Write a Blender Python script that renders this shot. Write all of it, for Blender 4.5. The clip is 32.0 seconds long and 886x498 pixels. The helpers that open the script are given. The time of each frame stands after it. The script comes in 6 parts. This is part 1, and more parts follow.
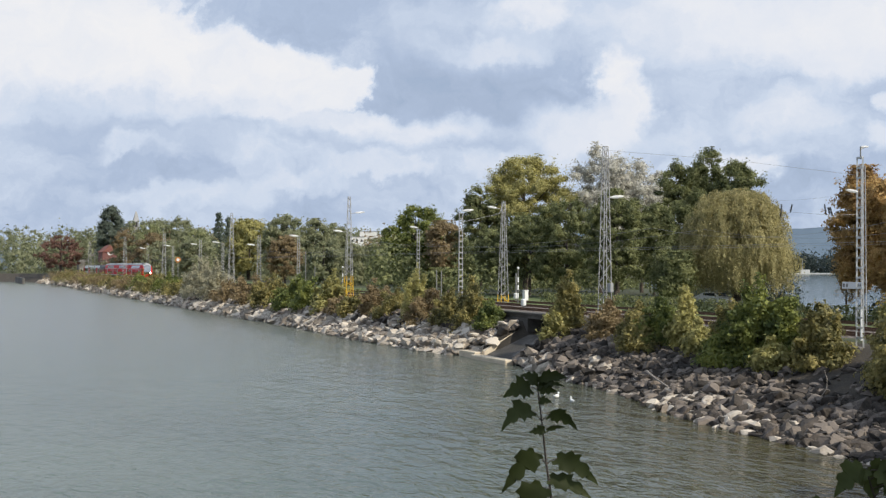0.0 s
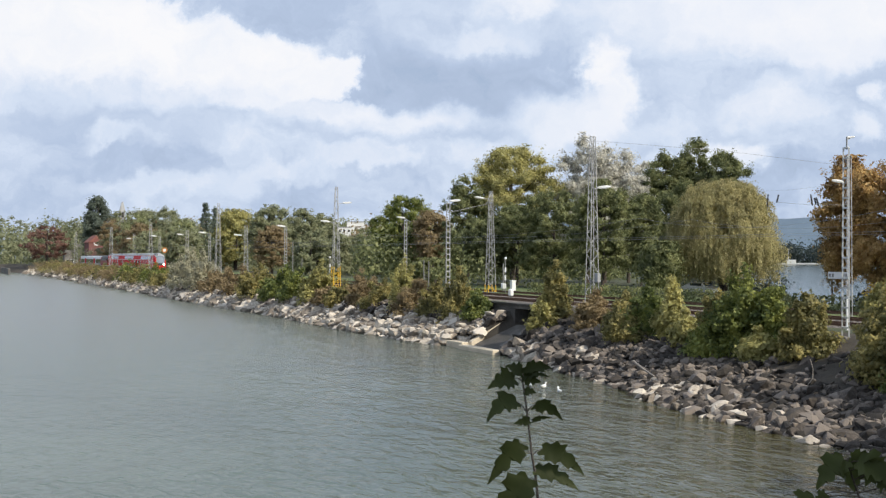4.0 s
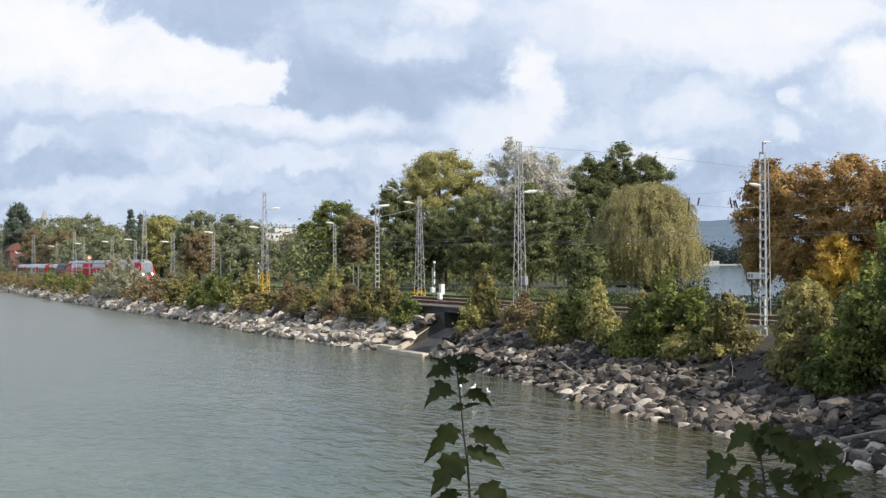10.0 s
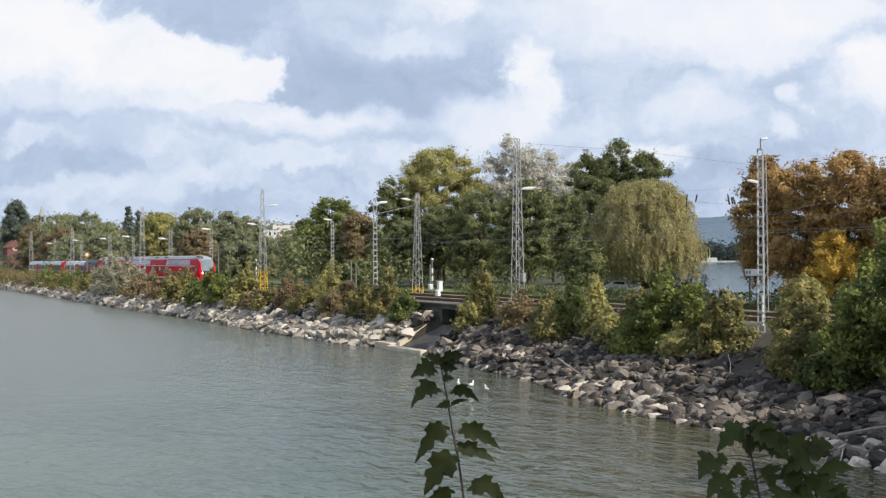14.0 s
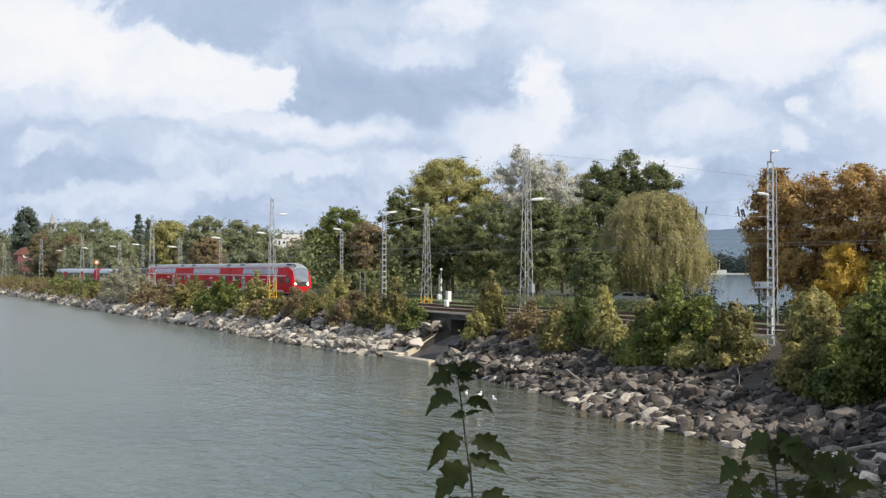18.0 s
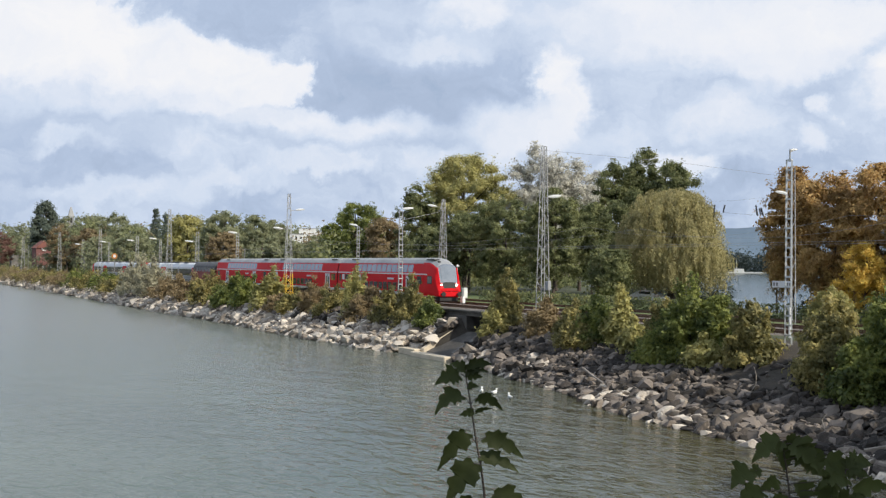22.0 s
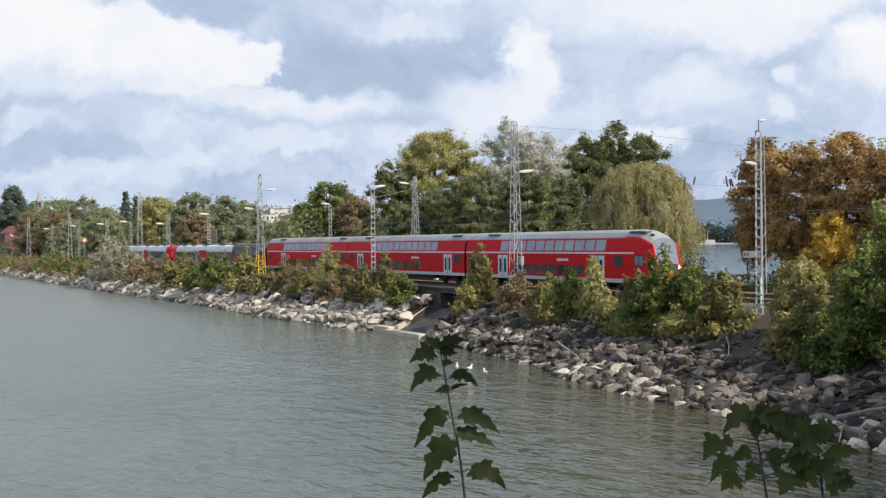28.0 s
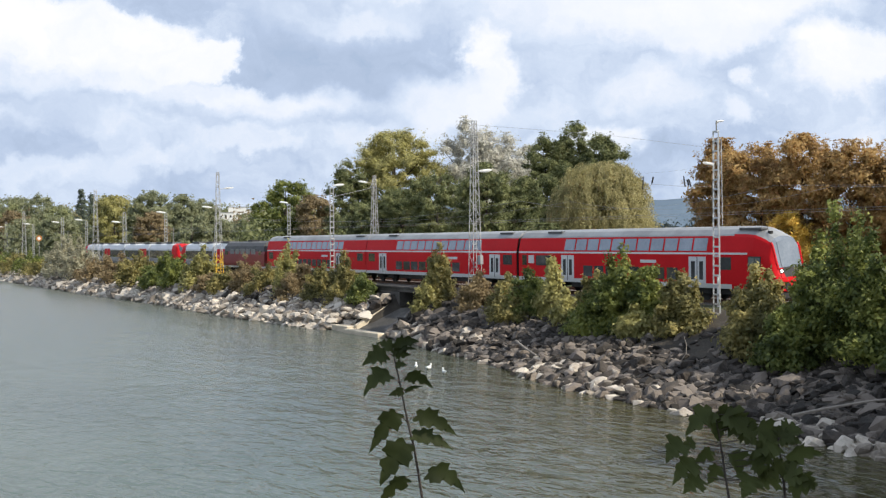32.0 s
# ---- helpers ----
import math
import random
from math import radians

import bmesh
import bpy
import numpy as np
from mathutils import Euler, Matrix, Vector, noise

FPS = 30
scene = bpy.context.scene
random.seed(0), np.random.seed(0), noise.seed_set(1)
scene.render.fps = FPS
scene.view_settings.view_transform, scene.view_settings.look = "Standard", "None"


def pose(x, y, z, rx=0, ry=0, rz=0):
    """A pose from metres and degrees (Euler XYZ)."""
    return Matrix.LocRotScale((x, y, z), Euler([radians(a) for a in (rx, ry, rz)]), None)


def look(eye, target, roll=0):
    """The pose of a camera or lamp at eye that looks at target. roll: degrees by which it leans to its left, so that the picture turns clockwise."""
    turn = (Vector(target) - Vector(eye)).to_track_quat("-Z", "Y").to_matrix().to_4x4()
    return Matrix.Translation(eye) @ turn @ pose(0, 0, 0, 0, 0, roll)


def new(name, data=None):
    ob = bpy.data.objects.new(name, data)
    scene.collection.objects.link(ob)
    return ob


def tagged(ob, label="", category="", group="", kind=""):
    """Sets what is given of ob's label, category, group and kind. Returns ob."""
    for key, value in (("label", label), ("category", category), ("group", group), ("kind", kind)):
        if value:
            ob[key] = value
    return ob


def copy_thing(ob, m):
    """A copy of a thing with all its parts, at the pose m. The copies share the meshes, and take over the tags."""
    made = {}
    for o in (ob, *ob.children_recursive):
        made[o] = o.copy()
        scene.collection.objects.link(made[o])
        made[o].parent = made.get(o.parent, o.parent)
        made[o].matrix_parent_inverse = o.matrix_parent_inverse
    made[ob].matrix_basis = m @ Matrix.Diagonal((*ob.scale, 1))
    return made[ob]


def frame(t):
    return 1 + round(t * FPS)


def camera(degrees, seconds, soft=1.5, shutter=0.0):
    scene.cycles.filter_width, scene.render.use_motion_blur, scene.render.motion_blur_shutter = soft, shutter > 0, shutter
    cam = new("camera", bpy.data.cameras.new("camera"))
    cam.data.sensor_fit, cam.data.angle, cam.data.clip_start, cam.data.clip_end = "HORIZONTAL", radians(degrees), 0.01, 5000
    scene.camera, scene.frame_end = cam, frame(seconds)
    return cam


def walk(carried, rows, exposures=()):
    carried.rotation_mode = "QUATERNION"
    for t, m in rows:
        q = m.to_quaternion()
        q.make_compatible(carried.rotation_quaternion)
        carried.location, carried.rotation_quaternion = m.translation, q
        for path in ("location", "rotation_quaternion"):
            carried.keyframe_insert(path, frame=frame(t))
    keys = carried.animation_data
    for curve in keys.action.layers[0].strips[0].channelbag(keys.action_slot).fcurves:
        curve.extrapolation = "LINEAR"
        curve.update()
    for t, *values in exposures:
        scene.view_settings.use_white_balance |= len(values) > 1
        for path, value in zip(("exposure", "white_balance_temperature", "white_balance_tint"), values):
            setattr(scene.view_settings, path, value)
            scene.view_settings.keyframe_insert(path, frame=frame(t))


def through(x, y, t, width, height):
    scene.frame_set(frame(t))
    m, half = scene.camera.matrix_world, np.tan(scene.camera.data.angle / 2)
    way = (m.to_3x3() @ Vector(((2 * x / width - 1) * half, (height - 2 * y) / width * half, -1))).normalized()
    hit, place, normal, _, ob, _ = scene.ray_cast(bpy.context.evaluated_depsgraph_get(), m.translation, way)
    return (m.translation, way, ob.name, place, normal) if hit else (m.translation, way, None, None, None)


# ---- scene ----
# The lake causeway: x runs along the railway, y across it away from the viewer, water at z = 0.
RAIL, GROUND = 3.89, 3.7
cam = camera(42.45, 32.0, 1.3)
PATH = [
    (0, -0.646, 0.339, 7.70, 90.937, -0.331, 66.464),
    (0.5, -0.781, 0.410, 7.70, 90.808, -0.291, 66.245),
    (1, -0.797, 0.418, 7.70, 90.727, -0.267, 66.245),
    (1.5, -0.797, 0.418, 7.70, 90.703, -0.311, 66.245),
    (2, -0.797, 0.418, 7.70, 90.686, -0.268, 66.220),
    (2.5, -0.785, 0.412, 7.70, 90.620, -0.288, 66.115),
    (3, -0.747, 0.392, 7.70, 90.557, -0.269, 65.974),
    (3.5, -0.712, 0.374, 7.70, 90.494, -0.306, 65.898),
    (5.5, -0.570, 0.299, 7.70, 90.567, -0.186, 65.368),
    (6, -0.497, 0.261, 7.70, 90.830, -0.275, 64.992),
    (6.5, -0.318, 0.167, 7.70, 91.089, -0.282, 64.383),
    (7, -0.040, 0.021, 7.70, 91.207, -0.290, 63.507),
    (7.5, 0.080, -0.042, 7.70, 91.104, -0.291, 62.867),
    (8, 0.080, -0.042, 7.70, 91.009, -0.242, 62.497),
    (8.5, 0.080, -0.042, 7.70, 90.930, -0.204, 62.333),
    (9, 0.080, -0.042, 7.70, 90.843, -0.053, 62.304),
    (9.5, 0.080, -0.042, 7.70, 90.757, 0.120, 62.283),
    (10, 0.080, -0.042, 7.70, 90.676, 0.277, 62.258),
    (10.5, 0.080, -0.042, 7.70, 90.608, 0.359, 62.240),
    (11, 0.080, -0.042, 7.70, 90.569, 0.392, 62.206),
    (11.5, 0.080, -0.042, 7.70, 90.544, 0.451, 62.187),
    (12, 0.080, -0.042, 7.70, 90.521, 0.377, 62.177),
    (12.5, 0.080, -0.042, 7.70, 90.521, 0.364, 62.168),
    (13, 0.080, -0.042, 7.70, 90.519, 0.367, 62.170),
    (13.5, 0.080, -0.042, 7.70, 90.517, 0.363, 62.165),
    (14, 0.080, -0.042, 7.70, 90.514, 0.309, 62.153),
    (14.5, 0.080, -0.042, 7.70, 90.532, 0.278, 62.152),
    (16.5, 0.080, -0.042, 7.70, 90.943, 0.027, 62.362),
    (17, 0.080, -0.042, 7.70, 91.012, -0.029, 62.436),
    (17.5, 0.080, -0.042, 7.70, 91.025, -0.071, 62.513),
    (18, 0.080, -0.042, 7.70, 91.030, -0.123, 62.603),
    (18.5, 0.080, -0.042, 7.70, 91.030, -0.125, 62.682),
    (19, 0.080, -0.042, 7.70, 91.026, -0.114, 62.772),
    (19.5, 0.080, -0.042, 7.70, 91.028, -0.132, 62.848),
    (20, 0.080, -0.042, 7.70, 91.031, -0.164, 62.929),
    (20.5, 0.063, -0.033, 7.70, 91.003, -0.195, 63.072),
    (21, 0.056, -0.030, 7.70, 90.952, -0.315, 63.209),
    (21.5, 0.030, -0.016, 7.70, 90.897, -0.428, 63.328),
    (22, 0.027, -0.014, 7.70, 90.847, -0.584, 63.422),
    (22.5, 0.004, -0.002, 7.70, 90.784, -0.671, 63.439),
    (23, -0.012, 0.006, 7.70, 90.677, -0.748, 63.386),
    (23.5, -0.029, 0.015, 7.70, 90.585, -0.737, 63.321),
    (24, -0.039, 0.020, 7.70, 90.476, -0.659, 63.282),
    (24.5, -0.046, 0.024, 7.70, 90.396, -0.518, 63.278),
    (25, -0.049, 0.026, 7.70, 90.291, -0.406, 63.251),
    (25.5, -0.059, 0.031, 7.70, 90.212, -0.248, 63.220),
    (27.5, -0.011, 0.006, 7.70, 89.775, 0.376, 62.412),
    (28, 0.011, -0.006, 7.70, 89.688, 0.603, 62.051),
    (28.5, 0.020, -0.010, 7.70, 89.632, 0.675, 61.735),
    (29, 0.023, -0.012, 7.70, 89.594, 0.750, 61.385),
    (29.5, -0.003, 0.002, 7.70, 89.586, 0.725, 61.086),
    (30, -0.038, 0.020, 7.70, 89.599, 0.628, 60.754),
    (30.5, -0.066, 0.035, 7.70, 89.607, 0.568, 60.459),
    (31, -0.099, 0.052, 7.70, 89.610, 0.570, 60.229),
    (31.5, -0.119, 0.063, 7.70, 89.620, 0.482, 60.082),
    (32, -0.126, 0.066, 7.70, 89.630, 0.469, 60.006),
]
EXPOSURES = [(0, -0.12), (1, -0.08), (3, 0.0), (6, 0.02), (7, 0.12), (8, 0.12), (9, 0.05), (11, 0.04), (14, 0.0), (17, 0.0), (19, -0.05), (21, -0.06), (23, -0.02), (25, 0.0), (28, 0.0), (30, 0.06), (32, 0.10)]
walk(cam, [(t, pose(x, y, z, a, b, c)) for t, x, y, z, a, b, c in PATH], EXPOSURES)

# ---- light ----
SUN_EL, SUN_AZ = 39.0, 28.0   # azimuth of the direction towards the sun, counted from +x towards +y
world = bpy.data.worlds.new("sky")
scene.world = world
world.use_nodes = True
sun = new("sun", bpy.data.lights.new("sun", "SUN"))
sun.data.energy, sun.data.angle, sun.data.color = 5.0, radians(1.0), (1.0, 0.925, 0.80)
sun_way = Vector((math.cos(radians(SUN_AZ)) * math.cos(radians(SUN_EL)), math.sin(radians(SUN_AZ)) * math.cos(radians(SUN_EL)), math.sin(radians(SUN_EL))))
sun.matrix_world = look(tuple(sun_way * 500), (0, 0, 0))


class Nodes:
    """Short hand for building a node tree."""

    def __init__(self, tree):
        self.tree = tree
        tree.nodes.clear()

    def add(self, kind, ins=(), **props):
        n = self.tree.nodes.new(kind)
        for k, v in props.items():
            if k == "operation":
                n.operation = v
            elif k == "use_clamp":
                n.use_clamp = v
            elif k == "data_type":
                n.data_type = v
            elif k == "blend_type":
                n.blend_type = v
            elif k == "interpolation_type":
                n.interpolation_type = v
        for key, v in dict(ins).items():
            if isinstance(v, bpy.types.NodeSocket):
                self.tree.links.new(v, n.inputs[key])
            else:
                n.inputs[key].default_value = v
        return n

    def math(self, op, a, b=0.0, c=0.0, clamp=False):
        return self.add("ShaderNodeMath", {0: a, 1: b, 2: c}, operation=op, use_clamp=clamp).outputs[0]

    def mix(self, f, a, b, blend="MIX"):
        n = self.add("ShaderNodeMix", {0: f, 6: a, 7: b}, data_type="RGBA", blend_type=blend)
        return n.outputs[2]

    def noise(self, vec, scale, detail=3.0, rough=0.55, distort=0.0):
        return self.add("ShaderNodeTexNoise", {"Vector": vec, "Scale": scale, "Detail": detail, "Roughness": rough, "Distortion": distort}).outputs[0]

    def ramp(self, f, stops):
        n = self.add("ShaderNodeValToRGB", {0: f})
        e = n.color_ramp.elements
        while len(e) < len(stops):
            e.new(0.5)
        for el, (p, c) in zip(e, stops):
            el.position, el.color = p, (*c, 1) if len(c) == 3 else c
        return n.outputs[0]


def rgb(c):
    return (c[0], c[1], c[2], 1.0)


# sky: clear blue overhead with banks of cumulus
W = Nodes(world.node_tree)
sky = W.add("ShaderNodeTexSky")
sky.sky_type, sky.sun_disc = "NISHITA", False
sky.sun_elevation, sky.sun_rotation = radians(SUN_EL), radians(90 - SUN_AZ)
sky.air_density, sky.dust_density, sky.ozone_density = 1.0, 1.2, 1.5
co = W.add("ShaderNodeTexCoord").outputs["Generated"]
sep = W.add("ShaderNodeSeparateXYZ", {0: co})
up = W.math("MAXIMUM", sep.outputs[2], 0.0)
VIEW, SIDE = Vector((-0.885, 0.465, 0.0)), Vector((0.465, 0.885, 0.0))   # the open lake and the sky to its right
ahead = W.add("ShaderNodeVectorMath", {0: co, 1: VIEW}, operation="DOT_PRODUCT").outputs["Value"]
across = W.add("ShaderNodeVectorMath", {0: co, 1: SIDE}, operation="DOT_PRODUCT").outputs["Value"]
reach = W.math("ADD", W.math("MULTIPLY", W.math("ABSOLUTE", ahead), 0.9), 0.1)
su, sv = W.math("DIVIDE", across, reach), W.math("DIVIDE", up, reach)
plane = W.add("ShaderNodeCombineXYZ", {0: su, 1: sv, 2: W.math("MULTIPLY", ahead, 0.5)}).outputs[0]
warp = W.add("ShaderNodeTexNoise", {"Vector": plane, "Scale": 16.0, "Detail": 9.0, "Roughness": 0.60})
wv = W.add("ShaderNodeVectorMath", {0: warp.outputs["Color"], 1: (0.5, 0.5, 0.5)}, operation="SUBTRACT").outputs[0]
wsc = W.add("ShaderNodeVectorMath", {0: wv, 1: (0.11, 0.075, 0.0)}, operation="MULTIPLY").outputs[0]
warped = W.add("ShaderNodeVectorMath", {0: plane, 1: wsc}, operation="ADD").outputs[0]
stretched = W.add("ShaderNodeMapping", {0: warped, 3: (1.0, 1.9, 1.0)}).outputs[0]
fluff = W.noise(stretched, 9.0, 9.0, 0.60, 0.15)
billow = W.noise(warped, 34.0, 6.0, 0.6, 0.3)
# a thin veil, paler towards the horizon
level = W.add("ShaderNodeMapRange", {0: sv, 1: 0.02, 2: 0.22, 3: 0.58, 4: 0.58}).outputs[0]
level = W.math("MULTIPLY_ADD", W.math("SUBTRACT", fluff, 0.5), 0.55, level)
CLOUDS = [   # place across and up, half width, half height, lightness, softness of the edge, how solid
    (-0.21, 0.250, 0.20, 0.055, 0.47, 0.45, 0.9), (-0.06, 0.155, 0.125, 0.058, 0.45, 0.45, 0.9), (0.03, 0.130, 0.06, 0.022, 0.48, 0.6, 0.7), (-0.05, 0.205, 0.08, 0.026, 0.68, 0.6, 0.8),
    (-0.45, 0.205, 0.15, 0.080, 0.94, 0.32, 1.0), (-0.335, 0.180, 0.105, 0.048, 0.96, 0.24, 1.0), (-0.235, 0.165, 0.070, 0.034, 0.95, 0.24, 1.0), (-0.178, 0.158, 0.036, 0.026, 0.94, 0.26, 1.0),
    (-0.33, 0.142, 0.12, 0.014, 0.70, 0.8, 0.7), (-0.43, 0.150, 0.09, 0.018, 0.66, 0.9, 0.7), (-0.40, 0.119, 0.16, 0.013, 0.55, 0.8, 0.7), (-0.25, 0.112, 0.09, 0.010, 0.62, 0.8, 0.6), (-0.10, 0.117, 0.065, 0.014, 0.84, 0.7, 0.85), (-0.155, 0.126, 0.05, 0.010, 0.86, 0.5, 0.8),
    (0.035, 0.118, 0.045, 0.022, 0.84, 0.7, 0.8), (0.085, 0.155, 0.024, 0.030, 0.95, 0.38, 0.95), (0.070, 0.125, 0.034, 0.024, 0.88, 0.6, 0.85), (0.01, 0.225, 0.035, 0.018, 0.92, 0.5, 0.7), (-0.03, 0.195, 0.045, 0.008, 0.86, 0.8, 0.6),
    (0.13, 0.155, 0.035, 0.016, 0.60, 0.8, 0.6), (0.20, 0.215, 0.13, 0.035, 0.88, 0.7, 0.8), (0.26, 0.190, 0.08, 0.026, 0.92, 0.5, 0.8), (0.33, 0.215, 0.07, 0.024, 0.94, 0.5, 0.8), (0.40, 0.160, 0.06, 0.030, 0.96, 0.4, 0.9), (0.33, 0.150, 0.035, 0.018, 0.62, 0.7, 0.6),
    (0.322, 0.145, 0.010, 0.010, 0.90, 0.6, 0.7), (0.300, 0.112, 0.012, 0.013, 0.88, 0.7, 0.7), (0.185, 0.098, 0.028, 0.016, 0.92, 0.5, 0.8), (0.23, 0.135, 0.05, 0.014, 0.80, 0.7, 0.6), (0.14, 0.115, 0.035, 0.012, 0.78, 0.6, 0.6),
    (-0.355, 0.104, 0.030, 0.009, 0.76, 0.5, 0.8), (-0.13, 0.088, 0.060, 0.009, 0.76, 0.5, 0.8), (-0.20, 0.072, 0.06, 0.008, 0.76, 0.6, 0.7), (-0.31, 0.064, 0.07, 0.010, 0.76, 0.6, 0.7), (-0.24, 0.090, 0.06, 0.008, 0.60, 0.8, 0.6), (-0.39, 0.082, 0.05, 0.008, 0.62, 0.8, 0.6), (-0.03, 0.092, 0.03, 0.010, 0.76, 0.6, 0.7),
]
rag = W.math("MULTIPLY", W.math("SUBTRACT", billow, 0.5), 0.9)
for cx, cy, rx, ry, light, soft, solid in CLOUDS:
    q = W.add("ShaderNodeVectorMath", {0: warped, 1: (cx, cy, 0.45)}, operation="SUBTRACT").outputs[0]
    q = W.add("ShaderNodeVectorMath", {0: q, 1: (1 / rx, 1 / ry, 0.0)}, operation="MULTIPLY").outputs[0]
    r = W.math("ADD", W.add("ShaderNodeVectorMath", {0: q}, operation="LENGTH").outputs["Value"], rag)
    puff = W.add("ShaderNodeMapRange", {0: r, 1: 1.0 + 0.8 * soft, 2: 1.0 - 0.9 * soft, 3: 0.0, 4: solid}, interpolation_type="SMOOTHSTEP").outputs[0]
    level = W.math("MULTIPLY_ADD", puff, W.math("SUBTRACT", light, level), level)
level = W.math("MULTIPLY_ADD", W.math("SUBTRACT", billow, 0.5), 0.24, W.math("MULTIPLY_ADD", W.math("SUBTRACT", fluff, 0.5), 0.30, level))
cover = W.ramp(level, [(0.10, (0, 0, 0)), (0.42, (1, 1, 1))])
white = W.ramp(level, [(0.26, (0.345, 0.430, 0.58)), (0.50, (0.475, 0.575, 0.755)), (0.68, (0.65, 0.74, 0.89)), (0.84, (0.83, 0.87, 0.955)), (1.0, (0.95, 0.95, 0.97))])
blue = W.mix(1.0, sky.outputs[0], rgb((0.10, 0.11, 0.125)), "MULTIPLY")
cloud = white
bg = W.add("ShaderNodeBackground", {0: W.mix(cover, blue, cloud), 1: 1.0})
W.add("ShaderNodeOutputWorld", {0: bg.outputs[0]})


# ---- materials ----
def material(name, colours, scale=1.0, rough=0.8, metal=0.0, bump=0.2, bscale=8.0, per=0.0, coord="Object", stain=None, spec=0.5):
    """colours: two or three tones of the surface, mixed by coarse and fine noise; per: tone shift from piece to piece."""
    m = bpy.data.materials.new(name)
    m.use_nodes = True
    N = Nodes(m.node_tree)
    vec = N.add("ShaderNodeTexCoord").outputs[coord]
    if coord == "Object":
        vec = N.add("ShaderNodeNewGeometry").outputs["Position"]
    coarse = N.noise(vec, scale, 4.0, 0.6)
    grain = N.noise(vec, scale * 9.0, 3.0, 0.6)
    f = N.math("ADD", N.math("MULTIPLY", coarse, 0.65), N.math("MULTIPLY", grain, 0.35))
    if per:
        rnd = N.add("ShaderNodeObjectInfo").outputs["Random"]
        isl = N.add("ShaderNodeNewGeometry").outputs["Random Per Island"]
        both = N.math("FRACT", N.math("ADD", rnd, isl))
        f = N.math("ADD", f, N.math("MULTIPLY", N.math("SUBTRACT", both, 0.5), per))
    n = len(colours)
    stops = [(0.32 + 0.36 * i / max(1, n - 1), c) for i, c in enumerate(colours)]
    col = N.ramp(f, stops)
    if stain:
        s = N.ramp(N.noise(vec, scale * 0.4, 6.0, 0.65), [(0.45, (0, 0, 0)), (0.62, (1, 1, 1))])
        col = N.mix(N.math("MULTIPLY", s, 0.7), col, rgb(stain))
    b = N.add("ShaderNodeBump", {"Height": N.noise(vec, scale * bscale, 5.0, 0.65), "Strength": bump, "Distance": 0.05})
    p = N.add("ShaderNodeBsdfPrincipled", {"Base Color": col, "Roughness": rough, "Metallic": metal, "Normal": b.outputs[0], "Specular IOR Level": spec})
    N.add("ShaderNodeOutputMaterial", {0: p.outputs[0]})
    return m


def foliage(name, tones, through=0.42, gloss=0.3):
    """tones: dark to light leaf colours, spread leaf by leaf and in larger patches."""
    m = bpy.data.materials.new(name)
    m.use_nodes = True
    N = Nodes(m.node_tree)
    geo = N.add("ShaderNodeNewGeometry")
    patch = N.noise(geo.outputs["Position"], 0.6, 4.0, 0.62)
    f = N.math("ADD", N.math("MULTIPLY", geo.outputs["Random Per Island"], 0.26), N.math("MULTIPLY", N.math("SUBTRACT", patch, 0.14), 1.35))
    n = len(tones)
    col = N.ramp(f, [(0.15 + 0.7 * i / max(1, n - 1), c) for i, c in enumerate(tones)])
    d = N.add("ShaderNodeBsdfPrincipled", {"Base Color": col, "Roughness": 0.55, "Specular IOR Level": gloss})
    tr = N.add("ShaderNodeBsdfTranslucent", {0: col})
    mx = N.add("ShaderNodeMixShader", {0: through, 1: d.outputs[0], 2: tr.outputs[0]})
    N.add("ShaderNodeOutputMaterial", {0: mx.outputs[0]})
    return m


